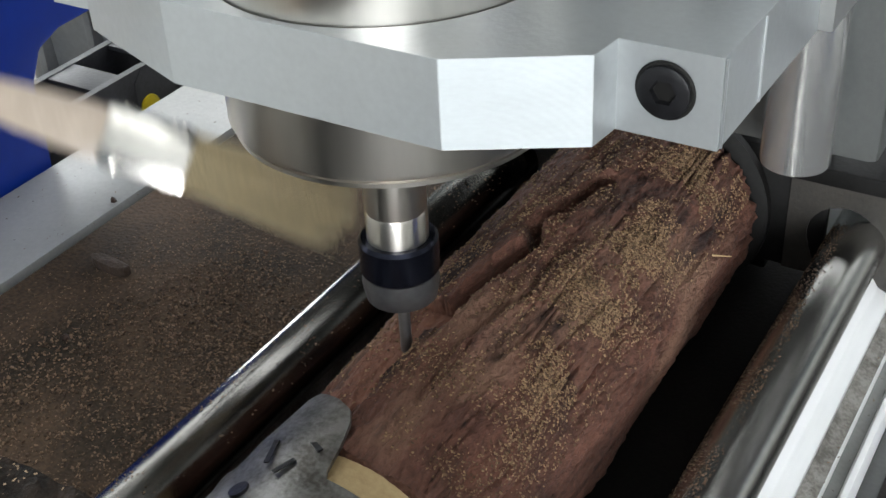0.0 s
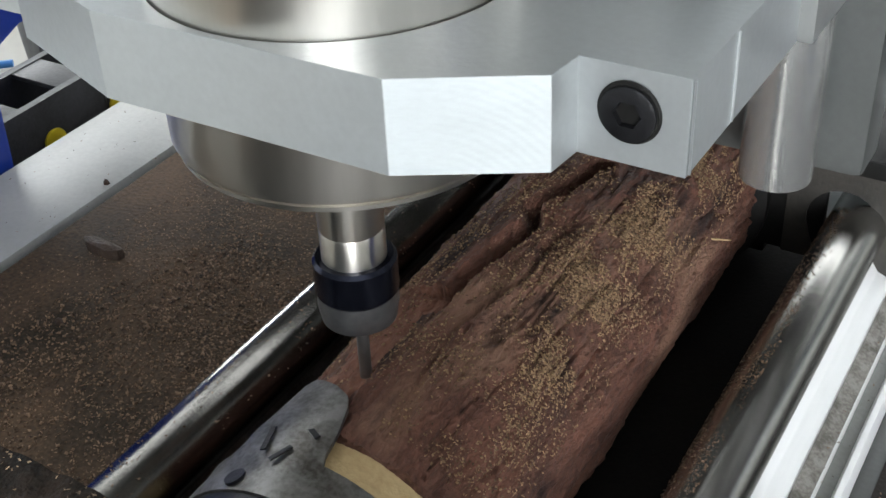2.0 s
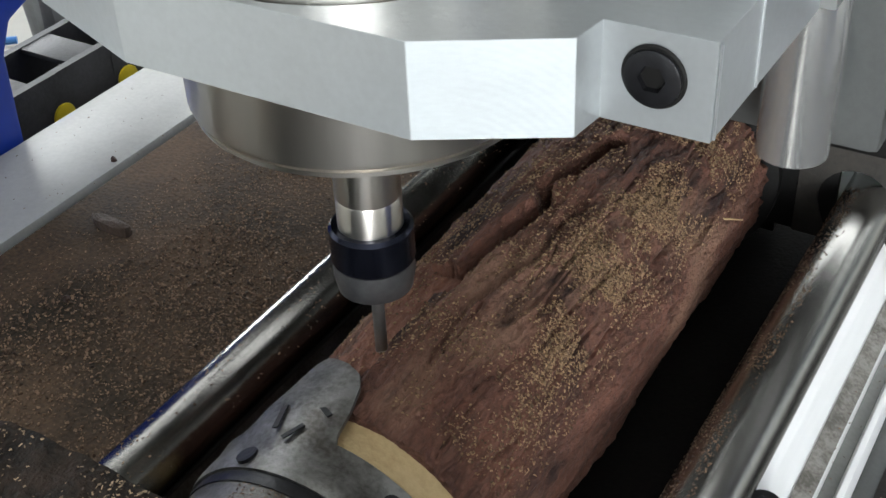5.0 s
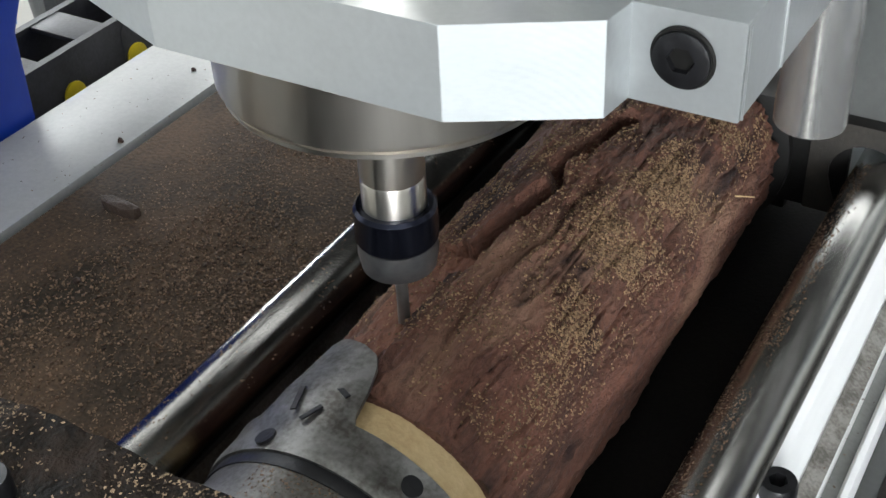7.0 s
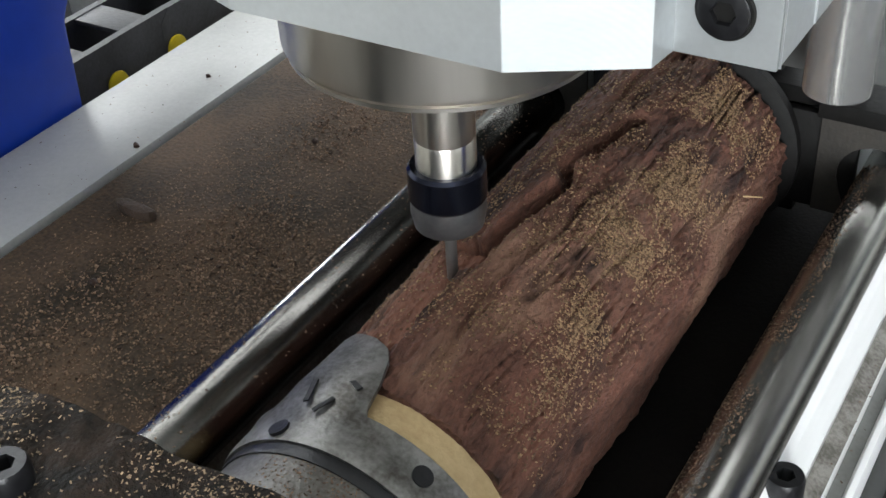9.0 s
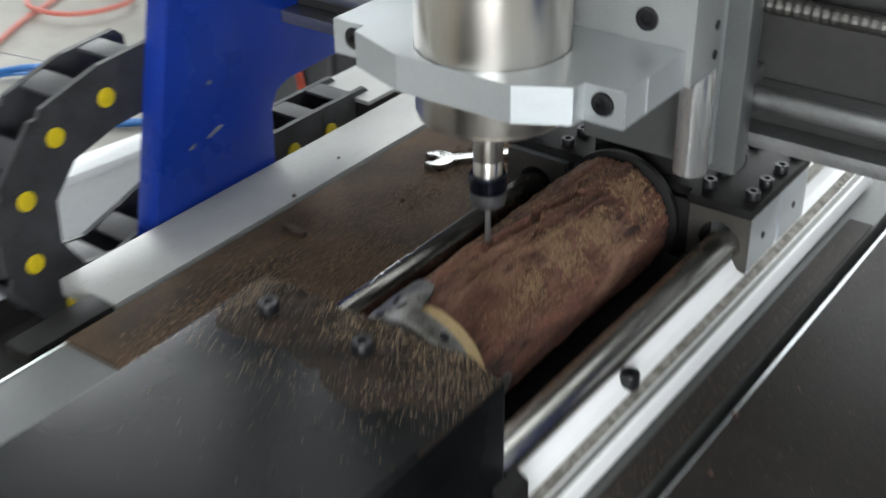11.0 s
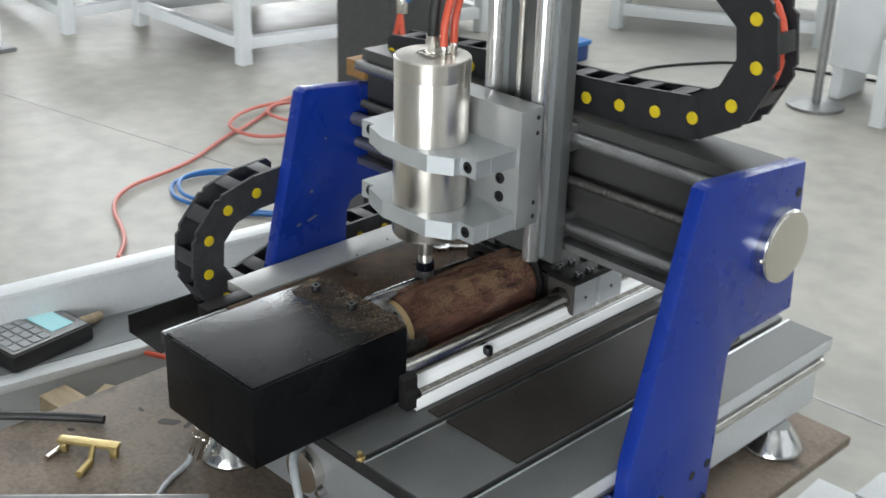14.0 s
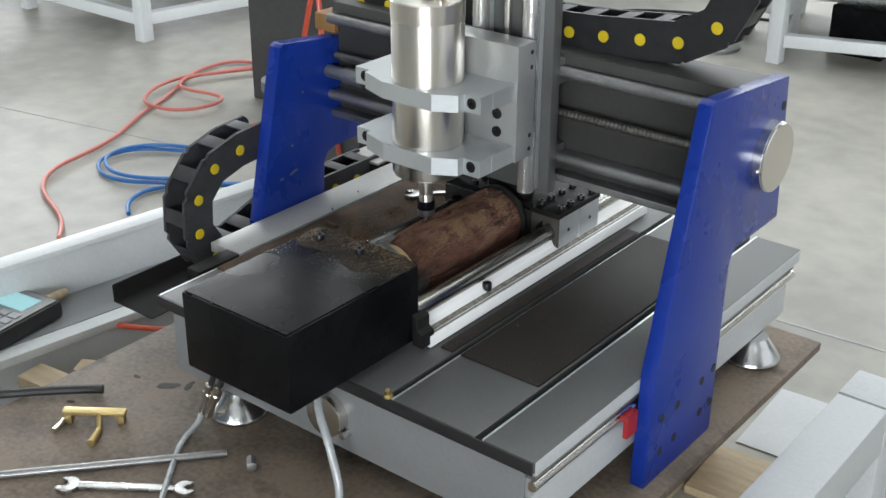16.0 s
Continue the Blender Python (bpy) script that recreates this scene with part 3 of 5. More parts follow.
def bark_radius(a, y):
    ca, sa = math.cos(a), math.sin(a)
    r = LR + 0.0010 * noise.noise(Vector((ca * 2.2, y * 14, sa * 2.2)))
    # broad flat bark plates with stepped edges
    w = noise.noise(Vector((ca * 3, y * 40, sa * 3 + 7)))
    v = noise.noise(Vector((ca * 4.2 + 0.5 * w, y * 20, sa * 4.2 + 3)))
    r += 0.0009 * max(-1.0, min(1.0, v * 7)) * 0.5 + 0.0006 * max(-1.0, min(1.0, (v - 0.28) * 12)) * 0.5
    # short cracks along the grain, closer set on the side
    q = noise.noise(Vector((ca * 8 + 0.8 * w, y * 24, sa * 8)))
    side = 0.55 + 0.45 * max(0.0, ca)
    r -= 0.0020 * side * max(0.0, 0.12 - abs(q)) / 0.12 * max(0.0, min(1.0, 0.65 + 2.5 * noise.noise(Vector((ca * 5, y * 30, sa * 5 + 11)))))
    r += 0.00062 * noise.noise(Vector((ca * 26, y * 200, sa * 26)))
    # fibrous ridges along the grain, lifted in flakes
    g = noise.noise(Vector((ca * 20 + 1.4 * w, y * 34, sa * 20 + 5)))
    r += 0.0011 * side * (abs(g) - 0.18) + 0.0007 * max(0.0, min(1.0, (noise.noise(Vector((ca * 11 + w, y * 46, sa * 11 - 4))) - 0.05) * 14))
    r += 0.00028 * noise.noise(Vector((ca * 70, y * 700, sa * 70)))
    # cracks along the top and the groove that the cutter has milled
    if sa > 0.2:
        p = Vector((AX + LR * ca + 0.0016 * noise.noise(Vector((y * 110, 3, 1))), y))
        for line, depth, half in ((CRACK, 0.0090, 0.0024), (SEAM, 0.0014, 0.0014)):
            dist = min(across(p, m, n)[0] for m, n in zip(line, line[1:]))
            r -= depth * max(0.0, min(1.0, 1.35 - dist / half))
        # shelf already milled away beside the crack
        end = 0.0012 * noise.noise(Vector((ca * 20, 4, 2)))
        if p.x < -0.0362 and -0.0560 + end < y < 0.002 + end:
            r = min(r, (0.0700 + 0.0007 * noise.noise(Vector((ca * 22, y * 170, 1))) - AZ) / sa)
    return r


bm = B()
NA, NY = 340, 300
rings = []
for j in range(NY):
    y = LY0 + (LY1 - LY0) * j / (NY - 1)
    y += 0.0008 * noise.noise(Vector((j * 0.4, 2, 0)))
    f = min(1.0, min(j, NY - 1 - j) / 3 + 0.88)
    ring = []
    for i in range(NA):
        a = 2 * math.pi * i / NA
        r = bark_radius(a, y) * f
        yy = y
        if j in (0, NY - 1):
            yy = y + 0.0016 * noise.noise(Vector((math.cos(a) * 6, 9, math.sin(a) * 6)))
        ring.append(bm.verts.new((AX + r * math.cos(a), yy, AZ + r * math.sin(a))))
    rings.append(ring)
for a, b in zip(rings, rings[1:]):
    for i in range(NA):
        bm.faces.new((a[i], a[(i + 1) % NA], b[(i + 1) % NA], b[i]))
bm.faces.new(rings[0])
bm.faces.new(rings[-1])
for f in bm.faces:
    c = f.calc_center_median()
    if c.z < 0.0725 and c.z > 0.0685 and -0.0495 < c.x < -0.0362 and -0.058 < c.y < 0.003:
        f.material_index = 1
part("bark", bm, [BARK, FRESHCUT], log, smooth=60)
bm = B()
lathe(bm, [(0.01, -0.0717), (0.0335, -0.0717), (0.0346, -0.0707), (0.0348, -0.0622), (0.01, -0.062)], (AX, 0, AZ), "Y", 64)
part("cut_end", bm, CUTWOOD, log, "pale sawn end face")
bm = B()
cy(bm, (AX + 0.0355, 0.092, AZ + 0.011), (AX + 0.0412, 0.0948, AZ + 0.0106), 0.00035, 0.0002, n=6)
part("splinter", bm, CUTWOOD, log)

# ---- tailstock ----
BLOCKSHADE = material("shaded_block_face", (0.030, 0.028, 0.025), 0.6, 0.0, 0.3, 60, 0.2, 500, second=(0.052, 0.046, 0.038))
tail = thing("tailstock", (-0.025, 0.19, 0.02), "black tailstock plate bolted on aluminium bearing blocks", "tailstock")
bm = B()
lathe(bm, [(0.004, 0.122), (0.006, 0.1335), (0.036, 0.1340), (0.0405, 0.1355), (0.0405, 0.1392), (0.036, 0.1402), (0.01, 0.1425)], (AX, 0, AZ), "Y", 48)
part("live_centre", bm, BLACKPLATE, tail)
bm = B()
bx(bm, -0.066, 0.008, 0.155, 0.175, 0.006, 0.0565, 0.001)
part("upright", bm, BLACKPLATE, tail)
bm = B()
bx(bm, -0.058, -0.002, 0.155, 0.175, 0.0566, 0.082, 0.001)
part("upright_cap", bm, BLACKPLATE, tail)
bm = B()
bx(bm, -0.070, 0.0310, 0.1428, 0.1463, 0.0185, 0.0566, 0.0006)
part("front_plate", bm, BLACKPLATE, tail)
bm = B()
prism(bm, [(-0.1195, 0.147), (0.0160, 0.147), (0.0160, 0.1400), (0.0585, 0.1400), (0.0585, 0.232), (-0.1195, 0.232)], "Z", 0.0565, 0.0630, 0.0008)
part("top_plate", bm, BLACKPLATE, tail, "black plate dusted with chips")
for xs in ((0.0175, 0.0575), (-0.1160, -0.0720)):
    for y0, y1 in ((0.1430, 0.184), (0.191, 0.231)):
        bm = B()
        xc = sum(xs) / 2
        w = (xs[1] - xs[0]) / 2
        pts = [(xc - w, 0.0185), (xc - 0.0075, 0.0185), (xc - 0.0118, 0.0300)]
        pts += [(xc + 0.0128 * math.cos(radians(t)), 0.0355 + 0.0128 * math.sin(radians(t))) for t in range(205, -30, -15)]
        pts += [(xc + 0.0118, 0.0300), (xc + 0.0075, 0.0185), (xc + w, 0.0185), (xc + w, 0.0563), (xc - w, 0.0563)]
        prism(bm, pts, "Y", y0, y1)
        blk = part("bearing_block", bm, ALU_RAW, tail)
        if y0 < 0.15:
            # added dark plate: shade on the block's front face is put into its colour
            bm = B()
            prism(bm, pts, "Y", y0 - 0.0012, y0 - 0.0001)
            part("shade_plate", bm, BLOCKSHADE, blk, "thin added plate, dark for the shaded block face")
        bm = B()
        cy(bm, (xs[1] + 0.0001, (y0 + y1) / 2, 0.036), (xs[1] + 0.0006, (y0 + y1) / 2, 0.036), 0.0022, n=14)
        part("grease_hole", bm, BLACKOX, blk)
    for x in (xs[0] + 0.006, xs[1] - 0.006):
        for y in (0.1550, 0.175, 0.198, 0.223):
            socket_screw(tail, (x, y, 0.0631), (0, 0, 1), 0.0045, 0.0055)
for x in (-0.05, -0.01):
    socket_screw(tail, (x, 0.165, 0.0821), (0, 0, 1), 0.0045, 0.0055)

# ---- gantry ----
gantry = thing("gantry", (0, 0, 0), "blue steel gantry with spindle, rails and dark back plate", "gantry")
# side plates: outline in y and z
POST_EAST = [(-0.031, -0.160), (0.118, -0.160), (0.120, -0.020), (0.122, 0.078), (0.126, 0.090), (0.134, 0.0955), (0.235, 0.097), (0.219, 0.266), (0.052, 0.281), (0.045, 0.278), (-0.024, 0.010)]
POST_WEST = [(-0.026, -0.160), (0.126, -0.160), (0.131, -0.03), (0.134, 0.040), (0.141, 0.053), (0.154, 0.058), (0.262, 0.062), (0.262, 0.199), (0.07, 0.221), (0.062, 0.217)]
for x0, x1, outline in ((0.2745, 0.2915, POST_EAST), (-0.3345, -0.314, POST_WEST)):
    bm = B()
    prism(bm, outline, "X", x0, x1, 0.0024)
    post = part("side_plate", bm, BLUE, gantry, "gloss blue painted side plate")
    if x0 > 0:
        for y, z in ((0.111, -0.043), (0.085, -0.047), (0.111, -0.087), (0.032, -0.051), (0.088, -0.088), (-0.001, -0.051), (0.030, -0.091), (0.000, -0.093), (0.213, 0.234)):
            bm = B()
            cy(bm, (x1 - 0.002, y, z), (x1 + 0.0004, y, z), 0.0052, n=18)
            part("bolt_hole", bm, SLOTDARK, post)
        bm = B()
        lathe(bm, [(0.034, 0.2914), (0.0385, 0.2916), (0.0385, 0.3020), (0.0378, 0.3030), (0.034, 0.3031)], (0, 0.183, 0.187), "X", 56)
        part("cap_ring", bm, CHROME, gantry, "bright motor cap rim")
        bm = B()
        lathe(bm, [(0.0375, 0.3030), (0.0380, 0.3042), (0.0366, 0.3052), (0.02, 0.3054)], (0, 0.183, 0.187), "X", 56)
        part("motor_cap", bm, STEEL, gantry, "polished round end cap")
        bm = B()
        cy(bm, (0.2985, 0.146, 0.180), (0.2985, 0.141, 0.180), 0.003, n=12)
        part("cap_screw", bm, STEEL, gantry)
# flaked paint on the west plate
for y, z, w, h, t in ((0.075, 0.046, 0.016, 0.0035, 16), (0.052, 0.042, 0.006, 0.0022, 30), (0.074, 0.083, 0.004, 0.003, 0), (0.098, 0.150, 0.0035, 0.003, 40)):
    bm = B()
    pts = []
    for k in range(14):
        a = 2 * math.pi * k / 14
        q = 1 + 0.6 * noise.noise(Vector((math.cos(a) * 1.8 + y * 60, math.sin(a) * 1.8, z * 60)))
        u, v = w / 2 * q * math.cos(a), h / 2 * q * math.sin(a)
        pts.append((y + u * math.cos(radians(t)) - v * math.sin(radians(t)), z + u * math.sin(radians(t)) + v * math.cos(radians(t))))
    prism(bm, pts, "X", -0.3140, -0.3137)
    part("paint_chip", bm, GREYFRAME, gantry, "pale scuff in the blue paint", smooth=0)
bm = B()
bx(bm, 0.2745, 0.2800, -0.052, -0.0325, -0.056, -0.030, 0.0006)
bx(bm, 0.2750, 0.2790, -0.060, -0.040, -0.030, -0.024, 0.0004)
part("limit_switch", bm, REDP, gantry, "red limit switch", smooth=0)
bm = B()
bx(bm, -0.3136, 0.2742, 0.168, 0.236, 0.108, 0.242, 0.002)
part("beam", bm, material("dark_grey_beam", (0.042, 0.041, 0.039), 0.5, 0.3, 0.2, 8, 0.05, 200), gantry, "dark grey beam back plate")
for z in (0.2375, 0.1340):
    bm = B()
    cy(bm, (-0.3136, 0.152, z), (0.2742, 0.152, z), 0.0068, n=28)
    part("x_rail", bm, DULL, gantry)
    bm = B()
    bx(bm, -0.312, 0.272, 0.156, 0.1675, z - 0.006, z + 0.006, 0.001)
    part("rail_seat", bm, DULL, gantry)
bm = B()
rows = []
k = 0
x = -0.300
while x < 0.258:
    rows.append((0.0051 if k % 2 else 0.0056, x))
    x += 0.0026
    k += 1
lathe(bm, rows, (0, 0.150, 0.190), "X", 16)
part("x_ball_screw", bm, SCREWSTEEL, gantry, "threaded ball screw", smooth=0)
bm = B()
prism(bm, [(0.158, 0.2445), (0.236, 0.2425), (0.234, 0.256), (0.160, 0.258)], "X", -0.3136, 0.2742, 0.001)
part("top_cover", bm, material("grey_cover", (0.06, 0.06, 0.058), 0.5, 0.3, 0.15, 10, 0.05, 200), gantry)
bm = B()
bx(bm, -0.3136, 0.2742, 0.150, 0.1675, 0.104, 0.113, 0.001)
part("beam_lip", bm, DULL, gantry)
bm = B()
cy(bm, (-0.3130, 0.146, 0.168), (-0.2820, 0.146, 0.168), 0.0085, n=28, bev=0.0008)
cy(bm, (-0.2821, 0.146, 0.168), (-0.2480, 0.146, 0.168), 0.0110, n=28, bev=0.0010)
part("screw_bush", bm, DULL, gantry, "dull brown-grey steel bush of the ball screw")
# carriage that rides along the beam
bm = B()
bx(bm, -0.045, 0.054, 0.125, 0.142, 0.095, 0.420, 0.003)
part("x_carriage", bm, CARRIAGE, gantry, "tall satin aluminium carriage plate")
for z in (0.2375, 0.1340):
    bm = B()
    bx(bm, -0.04, 0.0485, 0.1425, 0.1665, z - 0.015, z + 0.015, 0.0015)
    part("x_bearing", bm, DULL, gantry)
for x in (0.0345, -0.034):
    bm = B()
    low = 0.101 if x > 0 else 0.165
    cy(bm, (x, 0.108, low), (x, 0.108, 0.40), 0.0098, n=40, bev=0.0008)
    part("z_shaft", bm, GUIDE, gantry, "polished steel guide shaft")
    bm = B()
    bx(bm, x - 0.006, x + 0.006, 0.114, 0.1248, low, 0.40, 0.0006)
    part("z_shaft_seat", bm, ALU, gantry)
bm = B()
cy(bm, (0.002, 0.110, 0.165), (0.002, 0.110, 0.40), 0.0045, n=14)
part("z_ball_screw", bm, SHAFT, gantry)
bm = B()
bx(bm, -0.05, 0.055, 0.075, 0.16, 0.42, 0.435, 0.001)
part("z_top_plate", bm, ALU, gantry)

# slide that carries the spindle up and down
SX, SY, SR = -0.0395, 0.0195, 0.0405
NX, NY = -0.0400, 0.0165
slide_bm = B()
bx(slide_bm, -0.062, 0.0510, 0.0620, 0.0955, 0.1502, 0.283, 0.0008)
slide = part("z_slide", slide_bm, GREYALU, gantry, "satin aluminium slide plate")
for z in (0.160, 0.176, 0.255, 0.272):
    bm = B()
    cy(bm, (0.0505, 0.088, z), (0.0514, 0.088, z), 0.0026, n=14)
    part("side_screw", bm, BLACKOX, slide)
for z in (0.203, 0.182):
    socket_screw(slide, (0.0250, 0.0619, z), (0, -1, 0), 0.0062, 0.0016)
# clamp outline in x and y: nose in front, ears at the sides, arm to the slide
HW = 0.0895
CL = [(SX - HW, 0.0), (SX - 0.0685, 0.0), (SX - 0.0675, -0.0087), (-0.0690, -0.0228), (-0.0006, -0.0228), (0.0250, -0.0087), (0.0259, 0.0), (0.0470, 0.0),
      (0.0475, 0.0618), (SX - HW, 0.0618)]


def clamp(name, z0, z1):
    bm = B()
    k = 72
    out = [Vector(p) for p in CL]
    cen = Vector((SX, SY))
    inner = [cen + (SR + 0.0001) * Vector((math.cos(2 * math.pi * i / k), math.sin(2 * math.pi * i / k))) for i in range(k)]

    def outer_at(d):
        best = None
        for a, b in zip(out, out[1:] + out[:1]):
            e = b - a
            den = d.x * e.y - d.y * e.x
            if abs(den) < 1e-9:
                continue
            w = a - cen
            t = (w.x * e.y - w.y * e.x) / den
            u = (w.x * d.y - w.y * d.x) / den
            if t > 0 and -1e-6 <= u <= 1 + 1e-6 and (best is None or t > best):
                best = t
        return cen + d * best
    angs = sorted([2 * math.pi * i / k for i in range(k)] + [math.atan2(p.y - cen.y, p.x - cen.x) % (2 * math.pi) for p in out])
    ring = {}
    for tag, z in (("lo", z0), ("hi", z1)):
        ring[tag] = []
        for a in angs:
            d = Vector((math.cos(a), math.sin(a)))
            o, i_ = outer_at(d), cen + d * SR
            ring[tag].append((bm.verts.new((o.x, o.y, z)), bm.verts.new((i_.x, i_.y, z))))
    n = len(angs)
    for i in range(n):
        j = (i + 1) % n
        lo, hi = ring["lo"], ring["hi"]
        bm.faces.new((lo[i][0], lo[j][0], hi[j][0], hi[i][0]))
        bm.faces.new((lo[i][1], hi[i][1], hi[j][1], lo[j][1]))
        bm.faces.new((hi[i][0], hi[j][0], hi[j][1], hi[i][1]))
        bm.faces.new((lo[i][0], lo[i][1], lo[j][1], lo[j][0]))
    bmesh.ops.remove_doubles(bm, verts=bm.verts, dist=1e-5)
    bmesh.ops.recalc_face_normals(bm, faces=bm.faces)
    es = [e for e in bm.edges if len(e.link_faces) == 2 and e.calc_face_angle(0) > radians(18)]
    bmesh.ops.bevel(bm, geom=es, offset=0.0005, segments=2, affect="EDGES", clamp_overlap=True)
    for f in bm.faces:
        f.normal_update()
        # milled facet facing the front light: its glare is put into a lighter colour
        if f.normal.dot(Vector((0.482, -0.876, 0))) > 0.985 and f.calc_area() > 1e-5:
            f.material_index = 1
    ob = part(name, bm, [ALU, FACET], slide, "satin aluminium spindle clamp, its milled facet coloured lighter for glare", smooth=20)
    zc = (z0 + z1) / 2
    # thin pale strips drawn as the glints on the corner and the clamp joint
    for x in (0.0474, SX - HW + 0.0001):
        for y in (0.0008, 0.0225):
            bm = B()
            bx(bm, x - 0.0002, x + 0.0002, y - 0.0002, y + 0.0003, z0 + 0.0005, z1 - 0.0005)
            part("edge_glint", bm, ALU_RAW, ob, "thin pale strip for the glint of an edge", smooth=0)
    for x in (0.0360, 2 * SX - 0.0360):
        bm = B()
        lathe(bm, [(0.0050, -0.0003), (0.0050, -0.0007), (0.0058, -0.0007), (0.0062, -0.0003)], (x, 0, zc + 0.001), "Y", 40)
        part("bolt_recess", bm, BLACKPLATE, ob)
        socket_screw(slide, (x, -0.0002, zc + 0.001), (0, -1, 0), 0.0054, 0.0014, name="clamp_bolt")
    return ob


clamp("lower_clamp", 0.1502, 0.1697)
clamp("upper_clamp", 0.2225, 0.2415)
bm = B()
lathe(bm, [(0.012, 0.1300), (SR - 0.0058, 0.1300), (SR - 0.0052, 0.1312), (SR - 0.0026, 0.1316), (SR - 0.0016, 0.1318), (SR - 0.0014, 0.1330), (SR - 0.0024, 0.1332), (SR - 0.0024, 0.1337), (SR - 0.0010, 0.1339), (SR - 0.0004, 0.1352), (SR - 0.0004, 0.309), (SR - 0.0006, 0.3095), (SR + 0.0001, 0.310), (SR + 0.0001, 0.330), (SR - 0.001, 0.3315), (0.012, 0.3315)],
      (SX, SY, 0), n=96)
part("spindle_body", bm, TURNED, slide, "polished steel spindle motor body")
bm = B()
lathe(bm, [(0.006, 0.1226), (0.0150, 0.1228), (0.0156, 0.1236), (0.0156, 0.1300)], (NX, NY, 0), n=80)
part("spindle_nose", bm, TURNED, slide)
bm = B()
lathe(bm, [(0.004, 0.0930), (0.0074, 0.0930), (0.0080, 0.0936), (0.0080, 0.1040), (0.0078, 0.1046), (0.0080, 0.1052), (0.0080, 0.1232), (0.004, 0.1234)], (NX, NY, 0), n=48)
part("spindle_shaft", bm, TURNED, slide)
bm = B()
lathe(bm, [(0.0081, 0.0962), (0.0096, 0.0964), (0.0104, 0.0954), (0.0104, 0.0868), (0.0100, 0.0862), (0.0070, 0.0862)], (NX, NY, 0), n=48)
part("collet_nut", bm, NUT, slide, "dark blued collet nut")
bm = B()
lathe(bm, [(0.0070, 0.0861), (0.0100, 0.0860), (0.0102, 0.0825), (0.0094, 0.0782), (0.0080, 0.0774), (0.002, 0.0774)], (NX, NY, 0), n=48)
part("nut_taper", bm, NUTLOW, slide)
bm = B()
lathe(bm, [(0.0016, 0.0775), (0.0016, 0.0545), (0.0014, 0.0530), (0.0004, 0.0525)], (NX, NY, 0), n=20)
part("milling_bit", bm, DULL, slide, "thin steel milling bit")
bm = B()
bx(bm, SX - 0.013, SX + 0.013, SY - 0.013, SY + 0.013, 0.3317, 0.3345, 0.001)
cy(bm, (SX, SY, 0.334), (SX, SY, 0.346), 0.0085, n=6)
cy(bm, (SX, SY, 0.346), (SX, SY, 0.352), 0.0075, n=24)
part("cable_gland", bm, STEEL, slide, "nickel-plated cable gland")
bm = B()
tube(bm, [(SX, SY, 0.350), (SX, SY, 0.385), (SX - 0.004, SY + 0.02, 0.43), (SX + 0.02, SY + 0.08, 0.49)], 0.0062, 12)
part("spindle_cable", bm, RUBBER, slide)
for dx, dy in ((0.020, -0.004), (0.014, 0.016)):
    bm = B()
    cy(bm, (SX + dx, SY + dy, 0.3312), (SX + dx, SY + dy, 0.347), 0.0042, n=6, bev=0.0005)
    part("hose_fitting", bm, STEEL, slide)
    bm = B()
    tube(bm, [(SX + dx, SY + dy, 0.345), (SX + dx, SY + dy, 0.372), (SX + dx - 0.004, SY + dy + 0.02, 0.41), (SX + 0.03, SY + 0.08, 0.47)], 0.0042, 10)
    part("coolant_hose", bm, ORANGE, slide, "bright red coolant hose")

# ---- drag chains ----
def link_mesh(length, height, width):
    """One link: two side cheeks and two cross bars, with an open middle."""
    bm = B()
    h, w = height / 2, width / 2
    for s in (-1, 1):
        a = s * w
        e, c = length * 0.5 + h * 0.34, h * 0.3
        pts = [(-e + c, -h), (e - c, -h), (e, -h + c), (e, h - c), (e - c, h), (-e + c, h), (-e, h - c), (-e, -h + c)]
        prism(bm, pts, "X", a - 0.0022, a + 0.0022, 0.0)
    bx(bm, -w, w, -length * 0.22, length * 0.22, h - 0.003, h - 0.0004, 0.0006)
    bx(bm, -w, w, -length * 0.22, length * 0.22, -h + 0.0004, -h + 0.003, 0.0006)
    return bm


def chain(name, label, pts, plane, height, width, dot_side, mat):
    """A chain of links along points given as pin places. plane 'YZ' (width along x) or 'XZ' (width along y)."""
    th = thing(name, (0, 0, 0), label, "drag chain", "drag chains")
    for k, (a, b) in enumerate(zip(pts, pts[1:])):
        a, b = Vector(a), Vector(b)
        d = b - a
        m = link_mesh(d.length, height, width + 0.0007 * (k % 2))
        f = d.normalized()
        side = Vector((1, 0, 0)) if plane == "YZ" else Vector((0, -1, 0))
        up = side.cross(f)
        rot = Matrix((side, f, up)).transposed().to_4x4()
        m.transform(Matrix.Translation((a + b) / 2) @ rot)
        ln = part("chain_link", m, mat, th, smooth=25)
        bm = B()
        o = side * dot_side * (width / 2 + 0.0024)
        cy(bm, a + o, a + o + side * dot_side * 0.0014, 0.0068, n=20, bev=0.0004)
        part("pin_cap", bm, YELLOW, ln, "yellow pin cap")
    return th


cx = -0.3555
arc = [(cx, 0.046, 0.096), (cx, 0.002, 0.093), (cx, -0.042, 0.081), (cx, -0.072, 0.048), (cx, -0.075, 0.003), (cx, -0.050, -0.037), (cx, -0.006, -0.043)]
arc += [(cx, -0.006 + 0.045 * k, -0.030 if k == 1 else -0.016) for k in range(1, 7)]
chain_left = chain("drag_chain", "black cable drag chain with yellow pins beside the bed", arc, "YZ", 0.046, 0.036, 1, PLASTIC_DUSTY)
ry = 0.205
